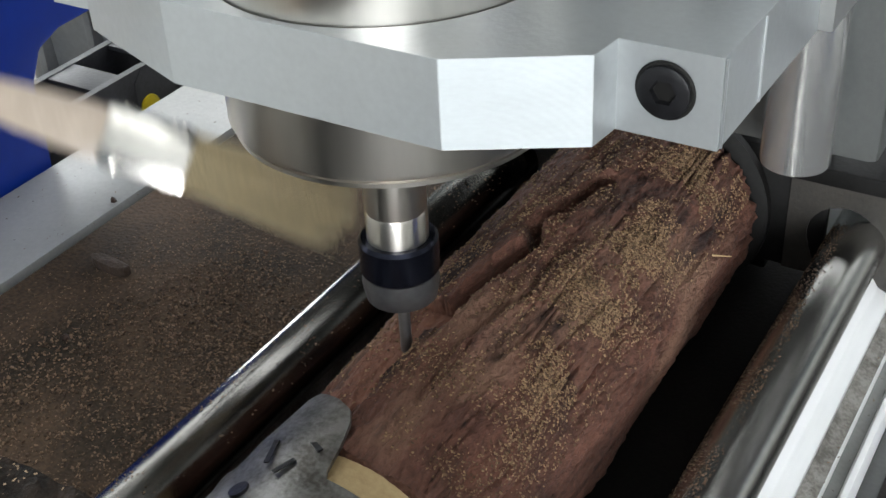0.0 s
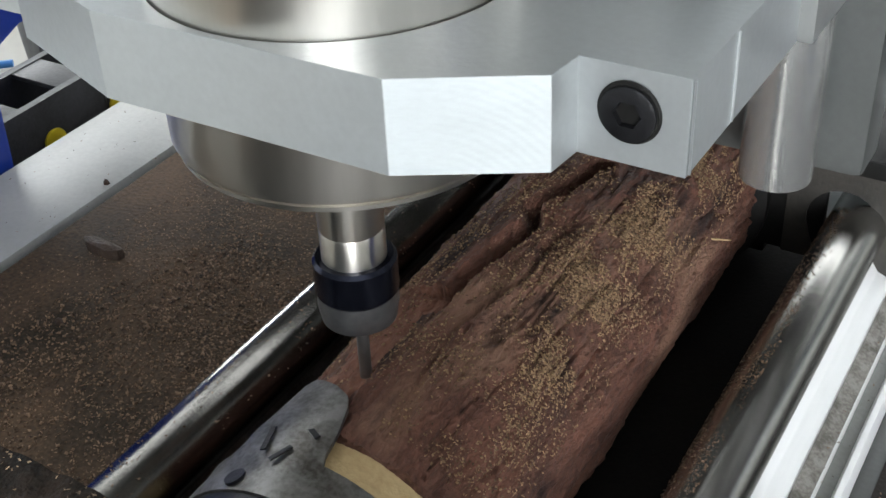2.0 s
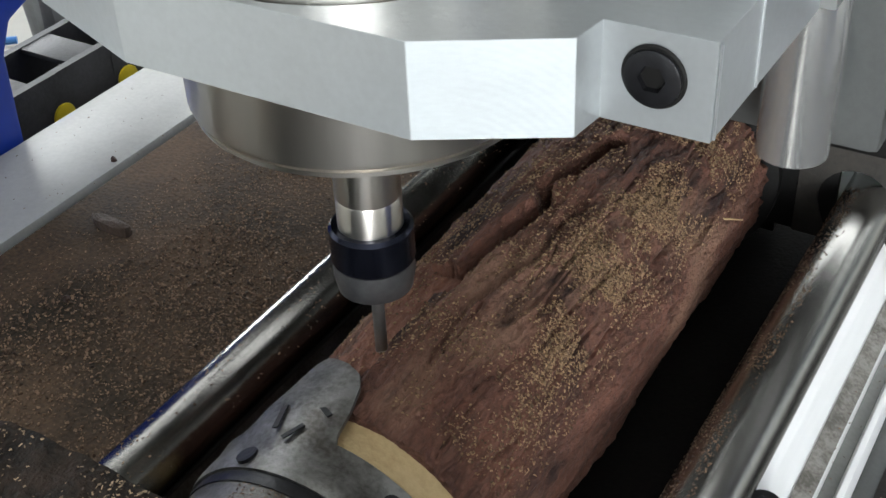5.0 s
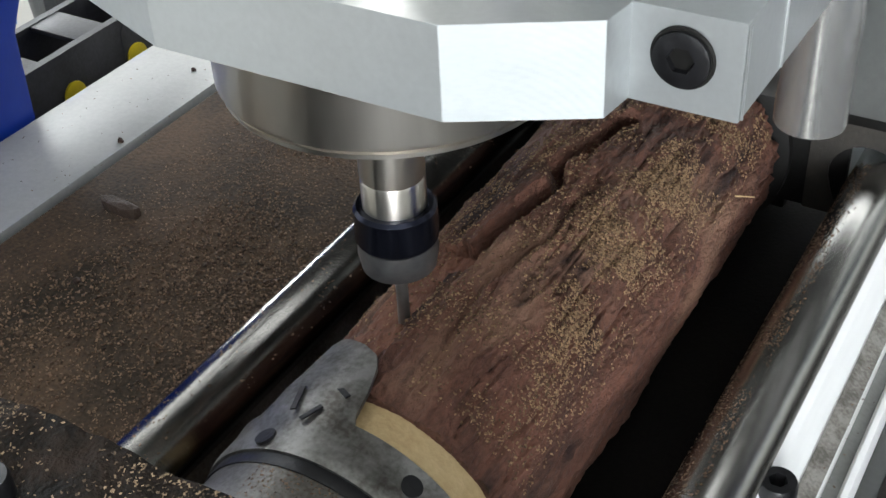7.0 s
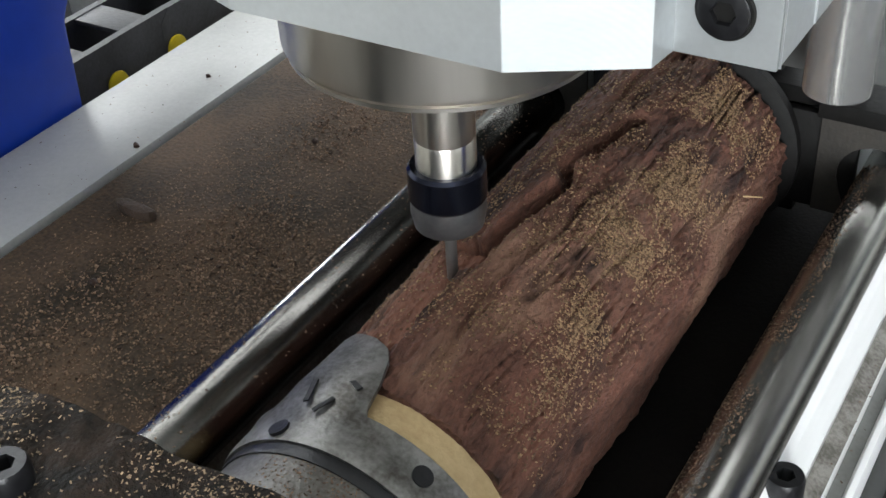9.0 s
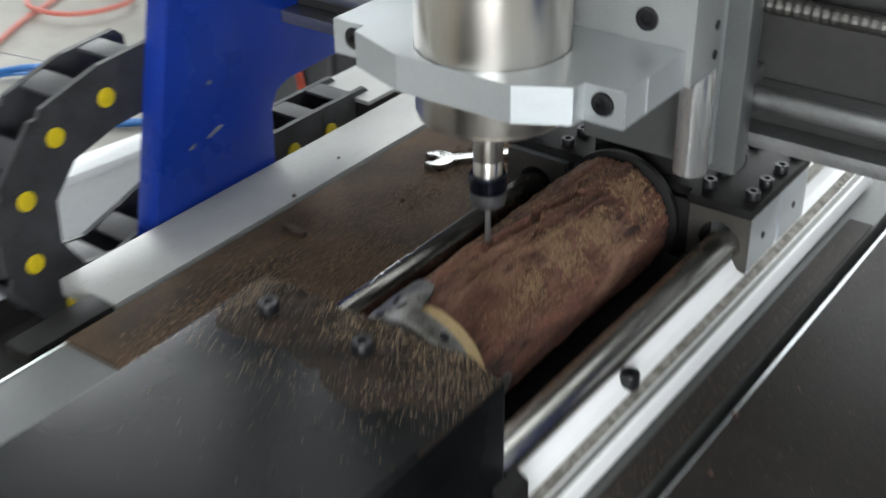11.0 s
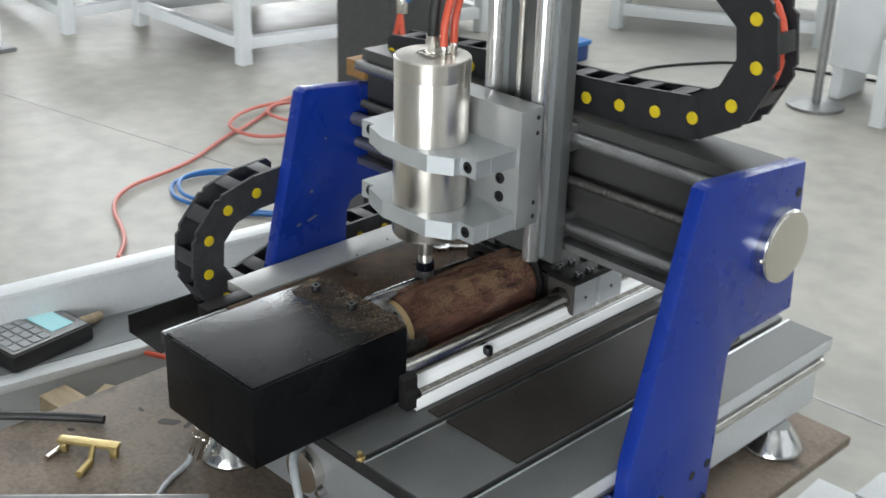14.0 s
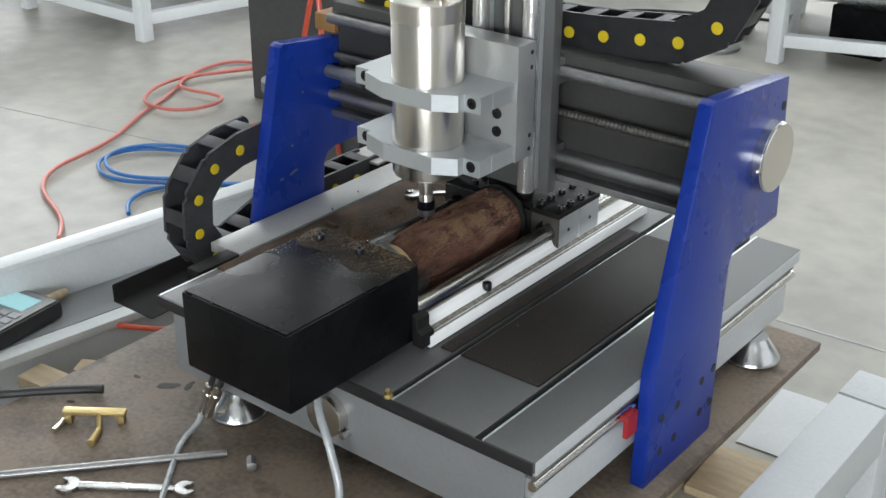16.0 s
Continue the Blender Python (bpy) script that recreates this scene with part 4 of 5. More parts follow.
arc = [(-0.286, ry, 0.254), (-0.239, ry, 0.259), (-0.192, ry, 0.264), (-0.145, ry, 0.269), (-0.098, ry, 0.272), (-0.051, ry, 0.272), (-0.004, ry, 0.273), (0.035, ry, 0.274), (0.081, ry, 0.277), (0.128, ry, 0.282), (0.175, ry, 0.287), (0.219, ry, 0.311), (0.241, ry, 0.355), (0.234, ry, 0.402), (0.197, ry, 0.432), (0.152, ry, 0.445), (0.107, ry, 0.448), (0.062, ry, 0.448)]
chain_top = chain("drag_chain", "black drag chain with yellow pins along the beam", arc, "XZ", 0.046, 0.034, 1, PLASTIC)
bm = B()
tube(bm, [(0.117, ry, 0.275), (0.182, ry, 0.282), (0.231, ry, 0.31), (0.255, ry, 0.355), (0.25, ry, 0.408), (0.205, ry, 0.444)], 0.0062, 10)
part("hose_in_chain", bm, ORANGE, chain_top, "bright red hose inside the chain")

# tray that carries the left chain
bm = B()
prism(bm, [(-0.386, -0.068), (-0.313, -0.068), (-0.313, -0.0665), (-0.3842, -0.0665), (-0.3842, -0.044), (-0.386, -0.044)], "Y", -0.185, 0.36, 0.0003)
solo("chain_tray", bm, BLACKPLATE, "black folded sheet tray under the drag chain", "tray")

# ---- sawdust ----
rnd = np.random.RandomState(7)


def flakes(name, places, normals, label, size=(0.0004, 0.0013), mat=None, thick=0.14):
    """Many thin wood chips lying on a surface."""
    n = len(places)
    s = rnd.uniform(size[0], size[1], n)
    unit = np.array([(x, y, z) for x in (-1, 1) for y in (-1, 1) for z in (-thick, thick)]) * 0.5
    quad = [(0, 1, 3, 2), (4, 6, 7, 5), (0, 4, 5, 1), (2, 3, 7, 6), (0, 2, 6, 4), (1, 5, 7, 3)]
    verts, faces = [], []
    for i in range(n):
        nrm = Vector(normals[i])
        q = nrm.to_track_quat("Z", "Y") @ Euler((rnd.uniform(-0.5, 0.5), rnd.uniform(-0.5, 0.5), rnd.uniform(0, 6.28))).to_quaternion()
        k = len(verts)
        m = q.to_matrix()
        c = Vector(places[i]) + nrm * s[i] * thick * 0.8
        w = np.array((1.0, rnd.uniform(0.22, 0.75), rnd.uniform(0.6, 1.4)))
        verts += [tuple(c + m @ Vector(u * w * s[i] * rnd.uniform(0.55, 1.1, 3))) for u in unit]
        faces += [tuple(k + a for a in f) for f in quad]
    me = bpy.data.meshes.new(name)
    me.from_pydata(verts, [], faces)
    me.materials.append(mat or DUST)
    ob = new(name, me)
    return tagged(ob, label, "sawdust", kind="stuff")


def dust_material(name, dark, light):
    m = bpy.data.materials.new(name)
    m.use_nodes = True
    n, link = m.node_tree.nodes, m.node_tree.links.new
    g, r = n.new("ShaderNodeNewGeometry"), n.new("ShaderNodeValToRGB")
    r.color_ramp.elements[0].color, r.color_ramp.elements[1].color = (*dark, 1), (*light, 1)
    link(g.outputs["Random Per Island"], r.inputs["Fac"])
    link(r.outputs["Color"], n["Principled BSDF"].inputs["Base Color"])
    n["Principled BSDF"].inputs["Roughness"].default_value = 0.8
    return m


CHIPS = dust_material("wood_chips", (0.075, 0.042, 0.024), (0.42, 0.27, 0.15))
CHIPS_BROWN = dust_material("brown_chips", (0.040, 0.024, 0.015), (0.26, 0.165, 0.105))

pl, nr = [], []
while len(pl) < 24000:
    y = rnd.uniform(LY0 + 0.008, LY1 - 0.004)
    x = rnd.uniform(-0.060, 0.0075)
    ca = max(-0.999, min(0.999, (x - AX) / LR))
    # thick band on the side of the crown, thin scatter elsewhere
    band = math.exp(-((x + 0.004 - 0.02 * max(0.0, -y * 6)) / 0.0085) ** 2) * max(0.0, min(1.0, (y + 0.042) * 18))
    clump = noise.noise(Vector((x * 90, y * 60, 1.7)))
    if rnd.rand() > band * (0.62 + 1.6 * clump + 1.0 * noise.noise(Vector((x * 260, y * 200, 6.1)))) + 0.07 + 0.16 * clump:
        continue
    a = math.acos(ca)
    r = bark_radius(a, y)
    pl.append((AX + r * math.cos(a), y, AZ + r * math.sin(a)))
    nr.append((math.cos(a), 0, math.sin(a)))
flakes("sawdust", pl, nr, "golden sawdust clinging to the top of the log", (0.00022, 0.00092), CHIPS, 0.4)
pl = []
while len(pl) < 16000:
    x, y = rnd.uniform(-0.2435, -0.112), rnd.uniform(-0.128, 0.255)
    if -0.1313 < x < -0.1227:
        continue
    if rnd.rand() < 0.62 + 0.9 * noise.noise(Vector((x * 14, y * 9, 0.3))) - max(0, (-0.175 - x) * 13):
        pl.append((x, y, 0.0022))
flakes("sawdust", pl, [(0, 0, 1)] * len(pl), "brown sawdust spread over the mat strips", (0.0003, 0.0013), CHIPS_BROWN)
pl = []
while len(pl) < 11000:
    x, y = rnd.uniform(-0.2435, -0.112), rnd.uniform(-0.128, 0.255)
    if -0.1318 < x < -0.1222:
        continue
    if rnd.rand() < 0.6 + 1.3 * noise.noise(Vector((x * 22, y * 18, 5.3))) - max(0, (-0.165 - x) * 16):
        pl.append((x, y, 0.0022))
flakes("sawdust", pl, [(0, 0, 1)] * len(pl), "coarse brown wood crumbs on the mat strips", (0.0004, 0.0015), CHIPS_BROWN, 0.55)


def heap(x, y):
    """Height of the sawdust drift at the back of the cover."""
    near = max(0.0, 1 + (y + 0.1195) / (0.046 + 0.018 * noise.noise(Vector((x * 30, 1.3, 0)))))
    side = max(0.0, min(1.0, min(x + 0.0906, 0.0554 - x) * 60))
    return 0.0062 * near * side * max(0.0, 0.62 + 0.9 * noise.noise(Vector((x * 38, y * 38, 2.2))) + 0.25 * noise.noise(Vector((x * 160, y * 160, 0.4))))


bm = B()
grid = [[bm.verts.new((-0.0906 + 0.146 * i / 150, -0.1192 - 0.062 * j / 60, 0.0)) for i in range(151)] for j in range(61)]
for row in grid:
    for v in row:
        v.co.z = 0.0967 + heap(v.co.x, v.co.y)
for a, b in zip(grid, grid[1:]):
    for i in range(150):
        bm.faces.new((a[i], a[i + 1], b[i + 1], b[i]))
rim = bmesh.ops.extrude_edge_only(bm, edges=[e for e in bm.edges if len(e.link_faces) == 1])
for v in rim["geom"]:
    if isinstance(v, bmesh.types.BMVert):
        v.co.z = 0.0962
solo("sawdust_heap", bm, material("packed_brown_sawdust", (0.007, 0.0058, 0.005), 0.8, 0.0, 0.4, 70, 0.8, 600, second=(0.028, 0.018, 0.0125), split=(0.40, 0.62), spec=0.2), "low drift of brown sawdust on the black cover", "sawdust", kind="stuff", smooth=70)
pl = []
while len(pl) < 3800:
    x, y = rnd.uniform(-0.090, 0.055), -0.1195 - abs(rnd.normal(0, 0.028))
    near = max(0.0, 1 + (y + 0.1195) / 0.05)
    if y > -0.24 and rnd.rand() < 0.25 + 0.5 * near + noise.noise(Vector((x * 25, y * 25, 4.1))):
        pl.append((x, y, max(0.0970, 0.0968 + heap(x, y))))
flakes("sawdust", pl, [(0, 0, 1)] * len(pl), "sawdust heaped along the edge of the black cover", (0.0003, 0.0010), dust_material("mixed_chips", (0.025, 0.016, 0.010), (0.42, 0.30, 0.185)))
pl = []
for i in range(220):
    pl.append((rnd.uniform(0.0535, 0.068), rnd.uniform(-0.1, 0.3), 0.0161))
for i in range(220):
    pl.append((rnd.uniform(-0.088, 0.053), -0.135 - abs(rnd.normal(0, 0.06)) if i % 3 else rnd.uniform(-0.24, -0.13), 0.0971))
for i in range(1700):
    pl.append((rnd.choice([rnd.uniform(0.078, 0.092), rnd.uniform(0.104, 0.203)]), rnd.uniform(-0.11, 0.25), 0.0023))
for i in range(500):
    a = radians(rnd.uniform(20, 160))
    pl.append((-0.094 + 0.0101 * math.cos(a), rnd.uniform(-0.115, 0.14), 0.0355 + 0.0101 * math.sin(a)))
for i in range(160):
    pl.append((rnd.uniform(-0.305, -0.254), rnd.uniform(-0.1, 0.3), 0.0002))
pl = [p for p in pl if p[1] > -0.296]
flakes("sawdust", pl, [(0, 0, 1)] * len(pl), "scattered chips on the bed and rail flange", (0.0004, 0.0010), CHIPS_BROWN)
pl, nr = [], []
while len(pl) < 3800:
    a = radians(rnd.uniform(92, 172))
    y = rnd.uniform(-0.115, 0.14)
    if rnd.rand() < 0.40 + 0.15 * (a - 2.3) + 1.1 * noise.noise(Vector((a * 3, y * 40, 8.2))):
        pl.append((0.0425 + 0.0100 * math.cos(a), y, 0.0355 + 0.0100 * math.sin(a)))
        nr.append((math.cos(a), 0, math.sin(a)))
for i in range(900):
    a = radians(rnd.uniform(20, 110))
    y = rnd.uniform(-0.106, -0.0875)
    pl.append((AX + 0.0365 * math.cos(a), y, AZ + 0.0365 * math.sin(a)))
    nr.append((math.cos(a), 0, math.sin(a)))
flakes("sawdust", pl, nr, "fine sawdust on the rail and the chuck", (0.0003, 0.0009), CHIPS_BROWN)

bm = B()
prism(bm, [(-0.2335, 0.043), (-0.2300, 0.0405), (-0.2190, 0.0395), (-0.2130, 0.0405), (-0.2128, 0.0440), (-0.2190, 0.0450), (-0.2285, 0.0455)], "Z", 0.0023, 0.0068, 0.0007)
for v in bm.verts:
    v.co.z += 0.0012 * noise.noise(v.co * 300) if v.co.z > 0.004 else 0
solo("bark_chip", bm, CHIPWOOD, "dark curled bark chip on the dusty mat", "bark chip")
for x, y, s in ((-0.262, 0.085, 0.0016), (-0.275, 0.15, 0.0012), (-0.205, 0.0, 0.0018), (-0.19, 0.12, 0.0016), (0.094 + 0.02, -0.02, 0.002), (0.105, 0.03, 0.0022)):
    bm = B()
    bmesh.ops.create_icosphere(bm, subdivisions=1, radius=s, matrix=Matrix.Translation((x, y, s * 0.6 + (0.0022 if x > -0.24 else 0))))
    for v in bm.verts:
        v.co += Vector((noise.noise(v.co * 900), noise.noise(v.co * 800), 0)) * s * 0.5
    solo("bark_crumb", bm, DARKBARK, "small dark bark crumb on the machine bed", "bark chip", "bark crumbs")


bm = B()
cy(bm, (0.0965, -0.2165, 0.0003), (0.0965, -0.2165, 0.004), 0.0052, n=6, bev=0.0004)
cy(bm, (0.0965, -0.2165, 0.0038), (0.0975, -0.2185, 0.010), 0.0026, n=10)
solo("brass_bolt", bm, BRASS, "small brass bolt standing in a bed slot", "bolt")


# ---- spanners ----
def spanner(base, turn, length, w, label):
    """An open-ended spanner lying flat."""
    bm = B()
    m = Matrix.Translation(base) @ Matrix.Rotation(radians(turn), 4, "Z")

    def jaw(c, tilt, r):
        pts = []
        for k in range(25):
            a = radians(tilt + 38 + (360 - 76) * k / 24)
            pts.append((c + r * math.cos(a), r * math.sin(a)))
        for a, rr in ((tilt - 38 + 0, 0.62), (tilt - 60, 0.5), (tilt + 180, 0.15), (tilt + 60, 0.5), (tilt + 38, 0.62)):
            pts.append((c + r * rr * math.cos(radians(a)), r * rr * math.sin(radians(a))))
        prism(bm, pts, "Z", 0.0, 0.005, 0.0006)
    prism(bm, [(w * 0.9, -w * 0.42), (length - w * 0.9, -w * 0.36), (length - w * 0.9, w * 0.36), (w * 0.9, w * 0.42)], "Z", 0.0005, 0.0045, 0.001)
    jaw(0, 165, w)
    jaw(length, 15, w * 0.9)
    bm.transform(m)
    return solo("spanner", bm, material("chrome_spanner", (0.45, 0.45, 0.44), 0.28, 1.0, 0.1, 40, 0.05, 300), label, "spanner", "spanners")


spanner((-0.181, -0.413, -0.1249), 36, 0.125, 0.013, "chrome open-ended spanner lying on the brown board")
spanner((-0.205, 0.182, 0.0024), 48, 0.10, 0.0125, "chrome open-ended spanner lying on the dusty mat")

# ---- things on the board ----
bm = B()
cy(bm, (-0.262, -0.463, -0.1205), (-0.092, -0.270, -0.1205), 0.0042, n=16, bev=0.0004)
solo("steel_rod", bm, DULL, "thin steel rod lying on the brown board", "rod")
brass = thing("brass_fitting", (-0.255, -0.325, -0.125), "small brass block with a bent pipe", "fitting")
m = Matrix.Translation((-0.258, -0.318, 0)) @ Matrix.Rotation(radians(36), 4, "Z")
bm = B()
bx(bm, -0.036, 0.036, -0.006, 0.006, -0.1135, -0.1085, 0.0008, m)
for x in (-0.03, 0.03):
    bx(bm, x - 0.004, x + 0.004, -0.005, 0.005, -0.1249, -0.1134, 0.0006, m)
part("plate", bm, BRASS, brass)
bm = B()
cy(bm, (-0.236, -0.330, -0.1205), (-0.222, -0.352, -0.1205), 0.0045, n=16)
cy(bm, (-0.25, -0.318, -0.112), (-0.236, -0.330, -0.1205), 0.0035, n=16)
part("pipe", bm, BRASS, brass)
bm = B()
cy(bm, (-0.285, -0.338, -0.1212), (-0.276, -0.362, -0.1212), 0.0036, n=16)
part("pin", bm, STEEL, brass, "bright steel pin")
bm = B()
cy(bm, (-0.062, -0.262, -0.1190), (-0.050, -0.273, -0.1190), 0.0060, n=6, bev=0.0008)
solo("hex_nut", bm, DULL, "dull hexagonal nut on the board", "nut")
plug = thing("plug_connectors", (-0.150, -0.242, -0.125), "two chrome plug connectors hanging on a grey cable", "connector")
for k, dx in enumerate((0.0, 0.011)):
    bm = B()
    a, b = Vector((-0.138 + dx, -0.246 + dx * 0.3, -0.062)), Vector((-0.158 + dx, -0.246, -0.108))
    lathe(bm, [(0.003, 0), (0.0058, 0.001), (0.0058, 0.012), (0.0064, 0.013), (0.0064, 0.02), (0.005, 0.022), (0.005, (b - a).length - 0.004), (0.0035, (b - a).length)], n=20)
    bm.transform(Matrix.Translation(a) @ (b - a).to_track_quat("Z", "Y").to_matrix().to_4x4())
    part("plug", bm, STEEL, plug)
    bm = B()
    tube(bm, [a, a + Vector((0.006, 0.004, 0.02)), (-0.12 + dx, -0.225, 0.0), (-0.11 + dx, -0.205, 0.004)], 0.0035, 8)
    part("lead", bm, RUBBER, plug)
bm = B()
tube(bm, [(-0.158, -0.246, -0.106), (-0.160, -0.252, -0.121), (-0.15, -0.285, -0.1215), (-0.115, -0.33, -0.1215), (-0.05, -0.41, -0.1215), (0.02, -0.52, -0.1215)], 0.0034, 10)
part("cable", bm, CLEAR, plug)
bm = B()
tube(bm, [(0.012, -0.222, -0.022), (0.024, -0.246, -0.02), (0.052, -0.256, -0.06), (0.072, -0.262, -0.112), (0.078, -0.29, -0.1212), (0.05, -0.34, -0.1212), (-0.01, -0.40, -0.1212), (-0.05, -0.50, -0.1212)], 0.0045, 12)
solo("clear_tube", bm, CLEAR, "milky plastic coolant tube hanging to the board", "tube")
bm = B()
tube(bm, [(-0.62, -0.50, -0.19), (-0.5, -0.445, -0.140), (-0.405, -0.378, -0.119), (-0.355, -0.325, -0.1185), (-0.320, -0.291, -0.1185), (-0.300, -0.275, -0.1185)], 0.0055, 10)
solo("black_cable", bm, RUBBER, "black rubber cable running over the board edge", "cable")

# ---- long white beam beside the machine, with the hand controller ----
LEDGE = -0.19
U, V = Vector((0.148, 0.989, 0)), Vector((-0.989, 0.148, 0))
beam_pose = Matrix((U, V, Vector((0, 0, 1)))).transposed().to_4x4()
beam_pose.translation = Vector((-0.587, -0.170, LEDGE))
wb = thing("steel_beam", (-0.587, -0.170, FLOOR), "long white painted steel channel beside the machine", "beam")
for nm, u0, u1, v0, v1, z0, z1, mat, lb in (("ledge", -0.135, 0.45, -0.008, 0.078, -0.010, 0.0, GREYFRAME, "grey ledge of the beam"),
                                            ("web", -0.135, 0.45, 0.0785, 0.088, -0.1095, 0.0665, BEAMWHITE, ""),
                                            ("rim", -0.135, 0.45, 0.074, 0.108, 0.067, 0.076, BEAMWHITE, ""),
                                            ("lower_flange", -0.135, 0.45, -0.036, -0.0085, -0.014, -0.001, BEAMWHITE, ""),
                                            ("end_plate", -0.1385, -0.1352, -0.040, 0.110, -0.030, 0.0015, BEAMWHITE, "bright end edge of the channel"),
                                            ("skirt", -0.13, 0.445, -0.030, -0.018, -0.1095, -0.0145, PALEFRAME, "")):
    bm = B()
    bx(bm, u0, u1, v0, v1, z0, z1, 0.0015)
    bm.transform(beam_pose)
    part(nm, bm, mat, wb, lb)

pend = thing("hand_controller", (-0.638, -0.195, LEDGE), "black hand-held machine controller with a lit screen", "controller")
pm = Matrix.Translation((-0.638, -0.195, LEDGE + 0.0003)) @ Matrix.Rotation(radians(98), 4, "Z")
bm = B()
bx(bm, -0.068, 0.066, -0.050, 0.050, 0.0, 0.027, 0.007, pm)
part("case", bm, RUBBER, pend)
bm = B()
bx(bm, -0.063, 0.060, -0.045, 0.045, 0.0272, 0.0283, 0.0005, pm)
part("face_plate", bm, DULL, pend)
bm = B()
bx(bm, 0.011, 0.047, -0.029, 0.033, 0.0285, 0.0290, 0, pm)
part("screen", bm, SCREEN, pend, "pale blue lit screen", smooth=0)
for i in range(4):
    for j in range(4):
        bm = B()
        bx(bm, -0.058 + i * 0.0160, -0.0455 + i * 0.0160, -0.039 + j * 0.0195, -0.0225 + j * 0.0195, 0.0285, 0.0305, 0.0012, pm)
        part("key", bm, KEYGREY, pend)
bm = B()
cy(bm, pm @ Vector((0.066, -0.012, 0.013)), pm @ Vector((0.108, -0.010, 0.010)), 0.0085, 0.0070, n=20, bev=0.001)
part("pen_holder", bm, PALEWOOD, pend, "pale wooden peg at its end")
bm = B()
tube(bm, [pm @ Vector((-0.067, 0, 0.012)), pm @ Vector((-0.10, 0.006, 0.010)), pm @ Vector((-0.125, 0.012, 0.0085))], 0.0085, 10)
part("plug", bm, RUBBER, pend, "black cable plug")
bm = B()
tube(bm, [pm @ Vector((-0.12, 0.012, 0.0085)), pm @ Vector((-0.16, 0.02, 0.006)), pm @ Vector((-0.20, 0.06, -0.06)), pm @ Vector((-0.24, 0.10, FLOOR - LEDGE + 0.006))], 0.0048, 10)
part("lead", bm, RUBBER, pend)

for x, y, w, h, rz, m_, nm, lb in ((-0.503, -0.212, 0.100, 0.042, 6, PALEWOOD, "wood_offcut", "pale pine offcut standing on the floor beside the beam"),
                                   (-0.480, -0.150, 0.075, 0.030, 28, PALEWOOD, "wood_offcut", "short pale pine offcut on the floor beside the board"),
                                   (0.265, 0.432, 0.085, 0.165, 3, PALEFRAME, "paper_sheet", "white paper sheet lying on the floor"),
                                   (0.272, 0.262, 0.10, 0.11, 4, PALEWOOD, "wood_offcut", "yellowish plywood offcut lying on the floor")):
    bm = B()
    bx(bm, -w / 2, w / 2, -h / 2, h / 2, 0.0005, 0.085 if x < 0 else 0.012 if m_ is PALEWOOD else 0.0025, 0.0008, Matrix.Translation((x, y, FLOOR)) @ Matrix.Rotation(radians(rz), 4, "Z"))
    solo(nm, bm, m_, lb, "offcut" if m_ is PALEWOOD else "paper", "pieces on the floor")

# white frame beside the board
fr = thing("white_frame", (0.40, 0.03, FLOOR), "white painted box-section steel frame", "frame")
bm = B()
bx(bm, 0.389, 0.449, -0.55, 0.235, -0.160, -0.100, 0.003)
part("top_rail", bm, PALEFRAME, fr)
bm = B()
bx(bm, 0.388, 0.450, 0.237, 0.300, -0.161, -0.099, 0.004)
part("corner_piece", bm, PALEFRAME, fr)
for y in (0.265, -0.5):
    bm = B()
    bx(bm, 0.391, 0.447, y - 0.028, y + 0.028, FLOOR, -0.161, 0.003)
    part("leg", bm, PALEFRAME, fr)

# ---- rear of the bed ----
bm = B()
bx(bm, -0.378, -0.333, 0.242, 0.33, -0.064, -0.002, 0.002)
blk = solo("rear_bracket", bm, BLACKPLATE, "black bracket with a pale top at the rear of the tray", "bracket")
bm = B()
bx(bm, -0.380, -0.320, 0.2415, 0.345, -0.0018, 0.0022, 0.001)
bm.transform(Matrix.Translation(-BASE[blk]))
me = bpy.data.meshes.new("top_sheet")
bm.to_mesh(me)
bm.free()
me.materials.append(STRIP)
ts = new("top_sheet", me)
ts.parent = blk

# ---- water tub with its coolant hose ----
TX, TY, TH = -0.565, 0.515, 0.315
tub = thing("water_tub", (TX, TY, FLOOR), "square grey plastic water tub standing on the floor", "tub")
TUBGREY = material("grey_plastic", (0.13, 0.135, 0.14), 0.38, 0.0, 0.2, 12, 0.05, 200)


def rounded(half, corner, z):
    """A square outline with rounded corners, at the height z over the floor."""
    pts = []
    for k in range(24):
        a = radians(15 * k + 7.5)
        sx, sy = (1 if math.cos(a) > 0 else -1), (1 if math.sin(a) > 0 else -1)
        pts.append((TX + sx * (half - corner) + corner * math.cos(a), TY + sy * (half - corner) + corner * math.sin(a), FLOOR + z))
    return pts


bm = B()
loops = [[bm.verts.new(p) for p in rounded(h, c, z)] for h, c, z in ((0.118, 0.03, 0.0), (0.122, 0.03, 0.004), (0.138, 0.034, TH - 0.02), (0.147, 0.036, TH - 0.018), (0.147, 0.036, TH), (0.141, 0.034, TH), (0.134, 0.034, TH - 0.02), (0.117, 0.03, 0.008))]
for lo, hi in zip(loops, loops[1:]):
    for k in range(24):
        bm.faces.new((lo[k], lo[(k + 1) % 24], hi[(k + 1) % 24], hi[k]))
bm.faces.new(loops[0])
bm.faces.new(loops[-1])
part("bucket", bm, TUBGREY, tub)
for dx in (-0.08, -0.02, 0.04, 0.085):
    bm = B()
    bx(bm, TX + dx - 0.004, TX + dx + 0.004, TY - 0.1420, TY - 0.1225, FLOOR + 0.012, FLOOR + TH - 0.019, 0.002)
    part("rib", bm, TUBGREY, tub)
bm = B()
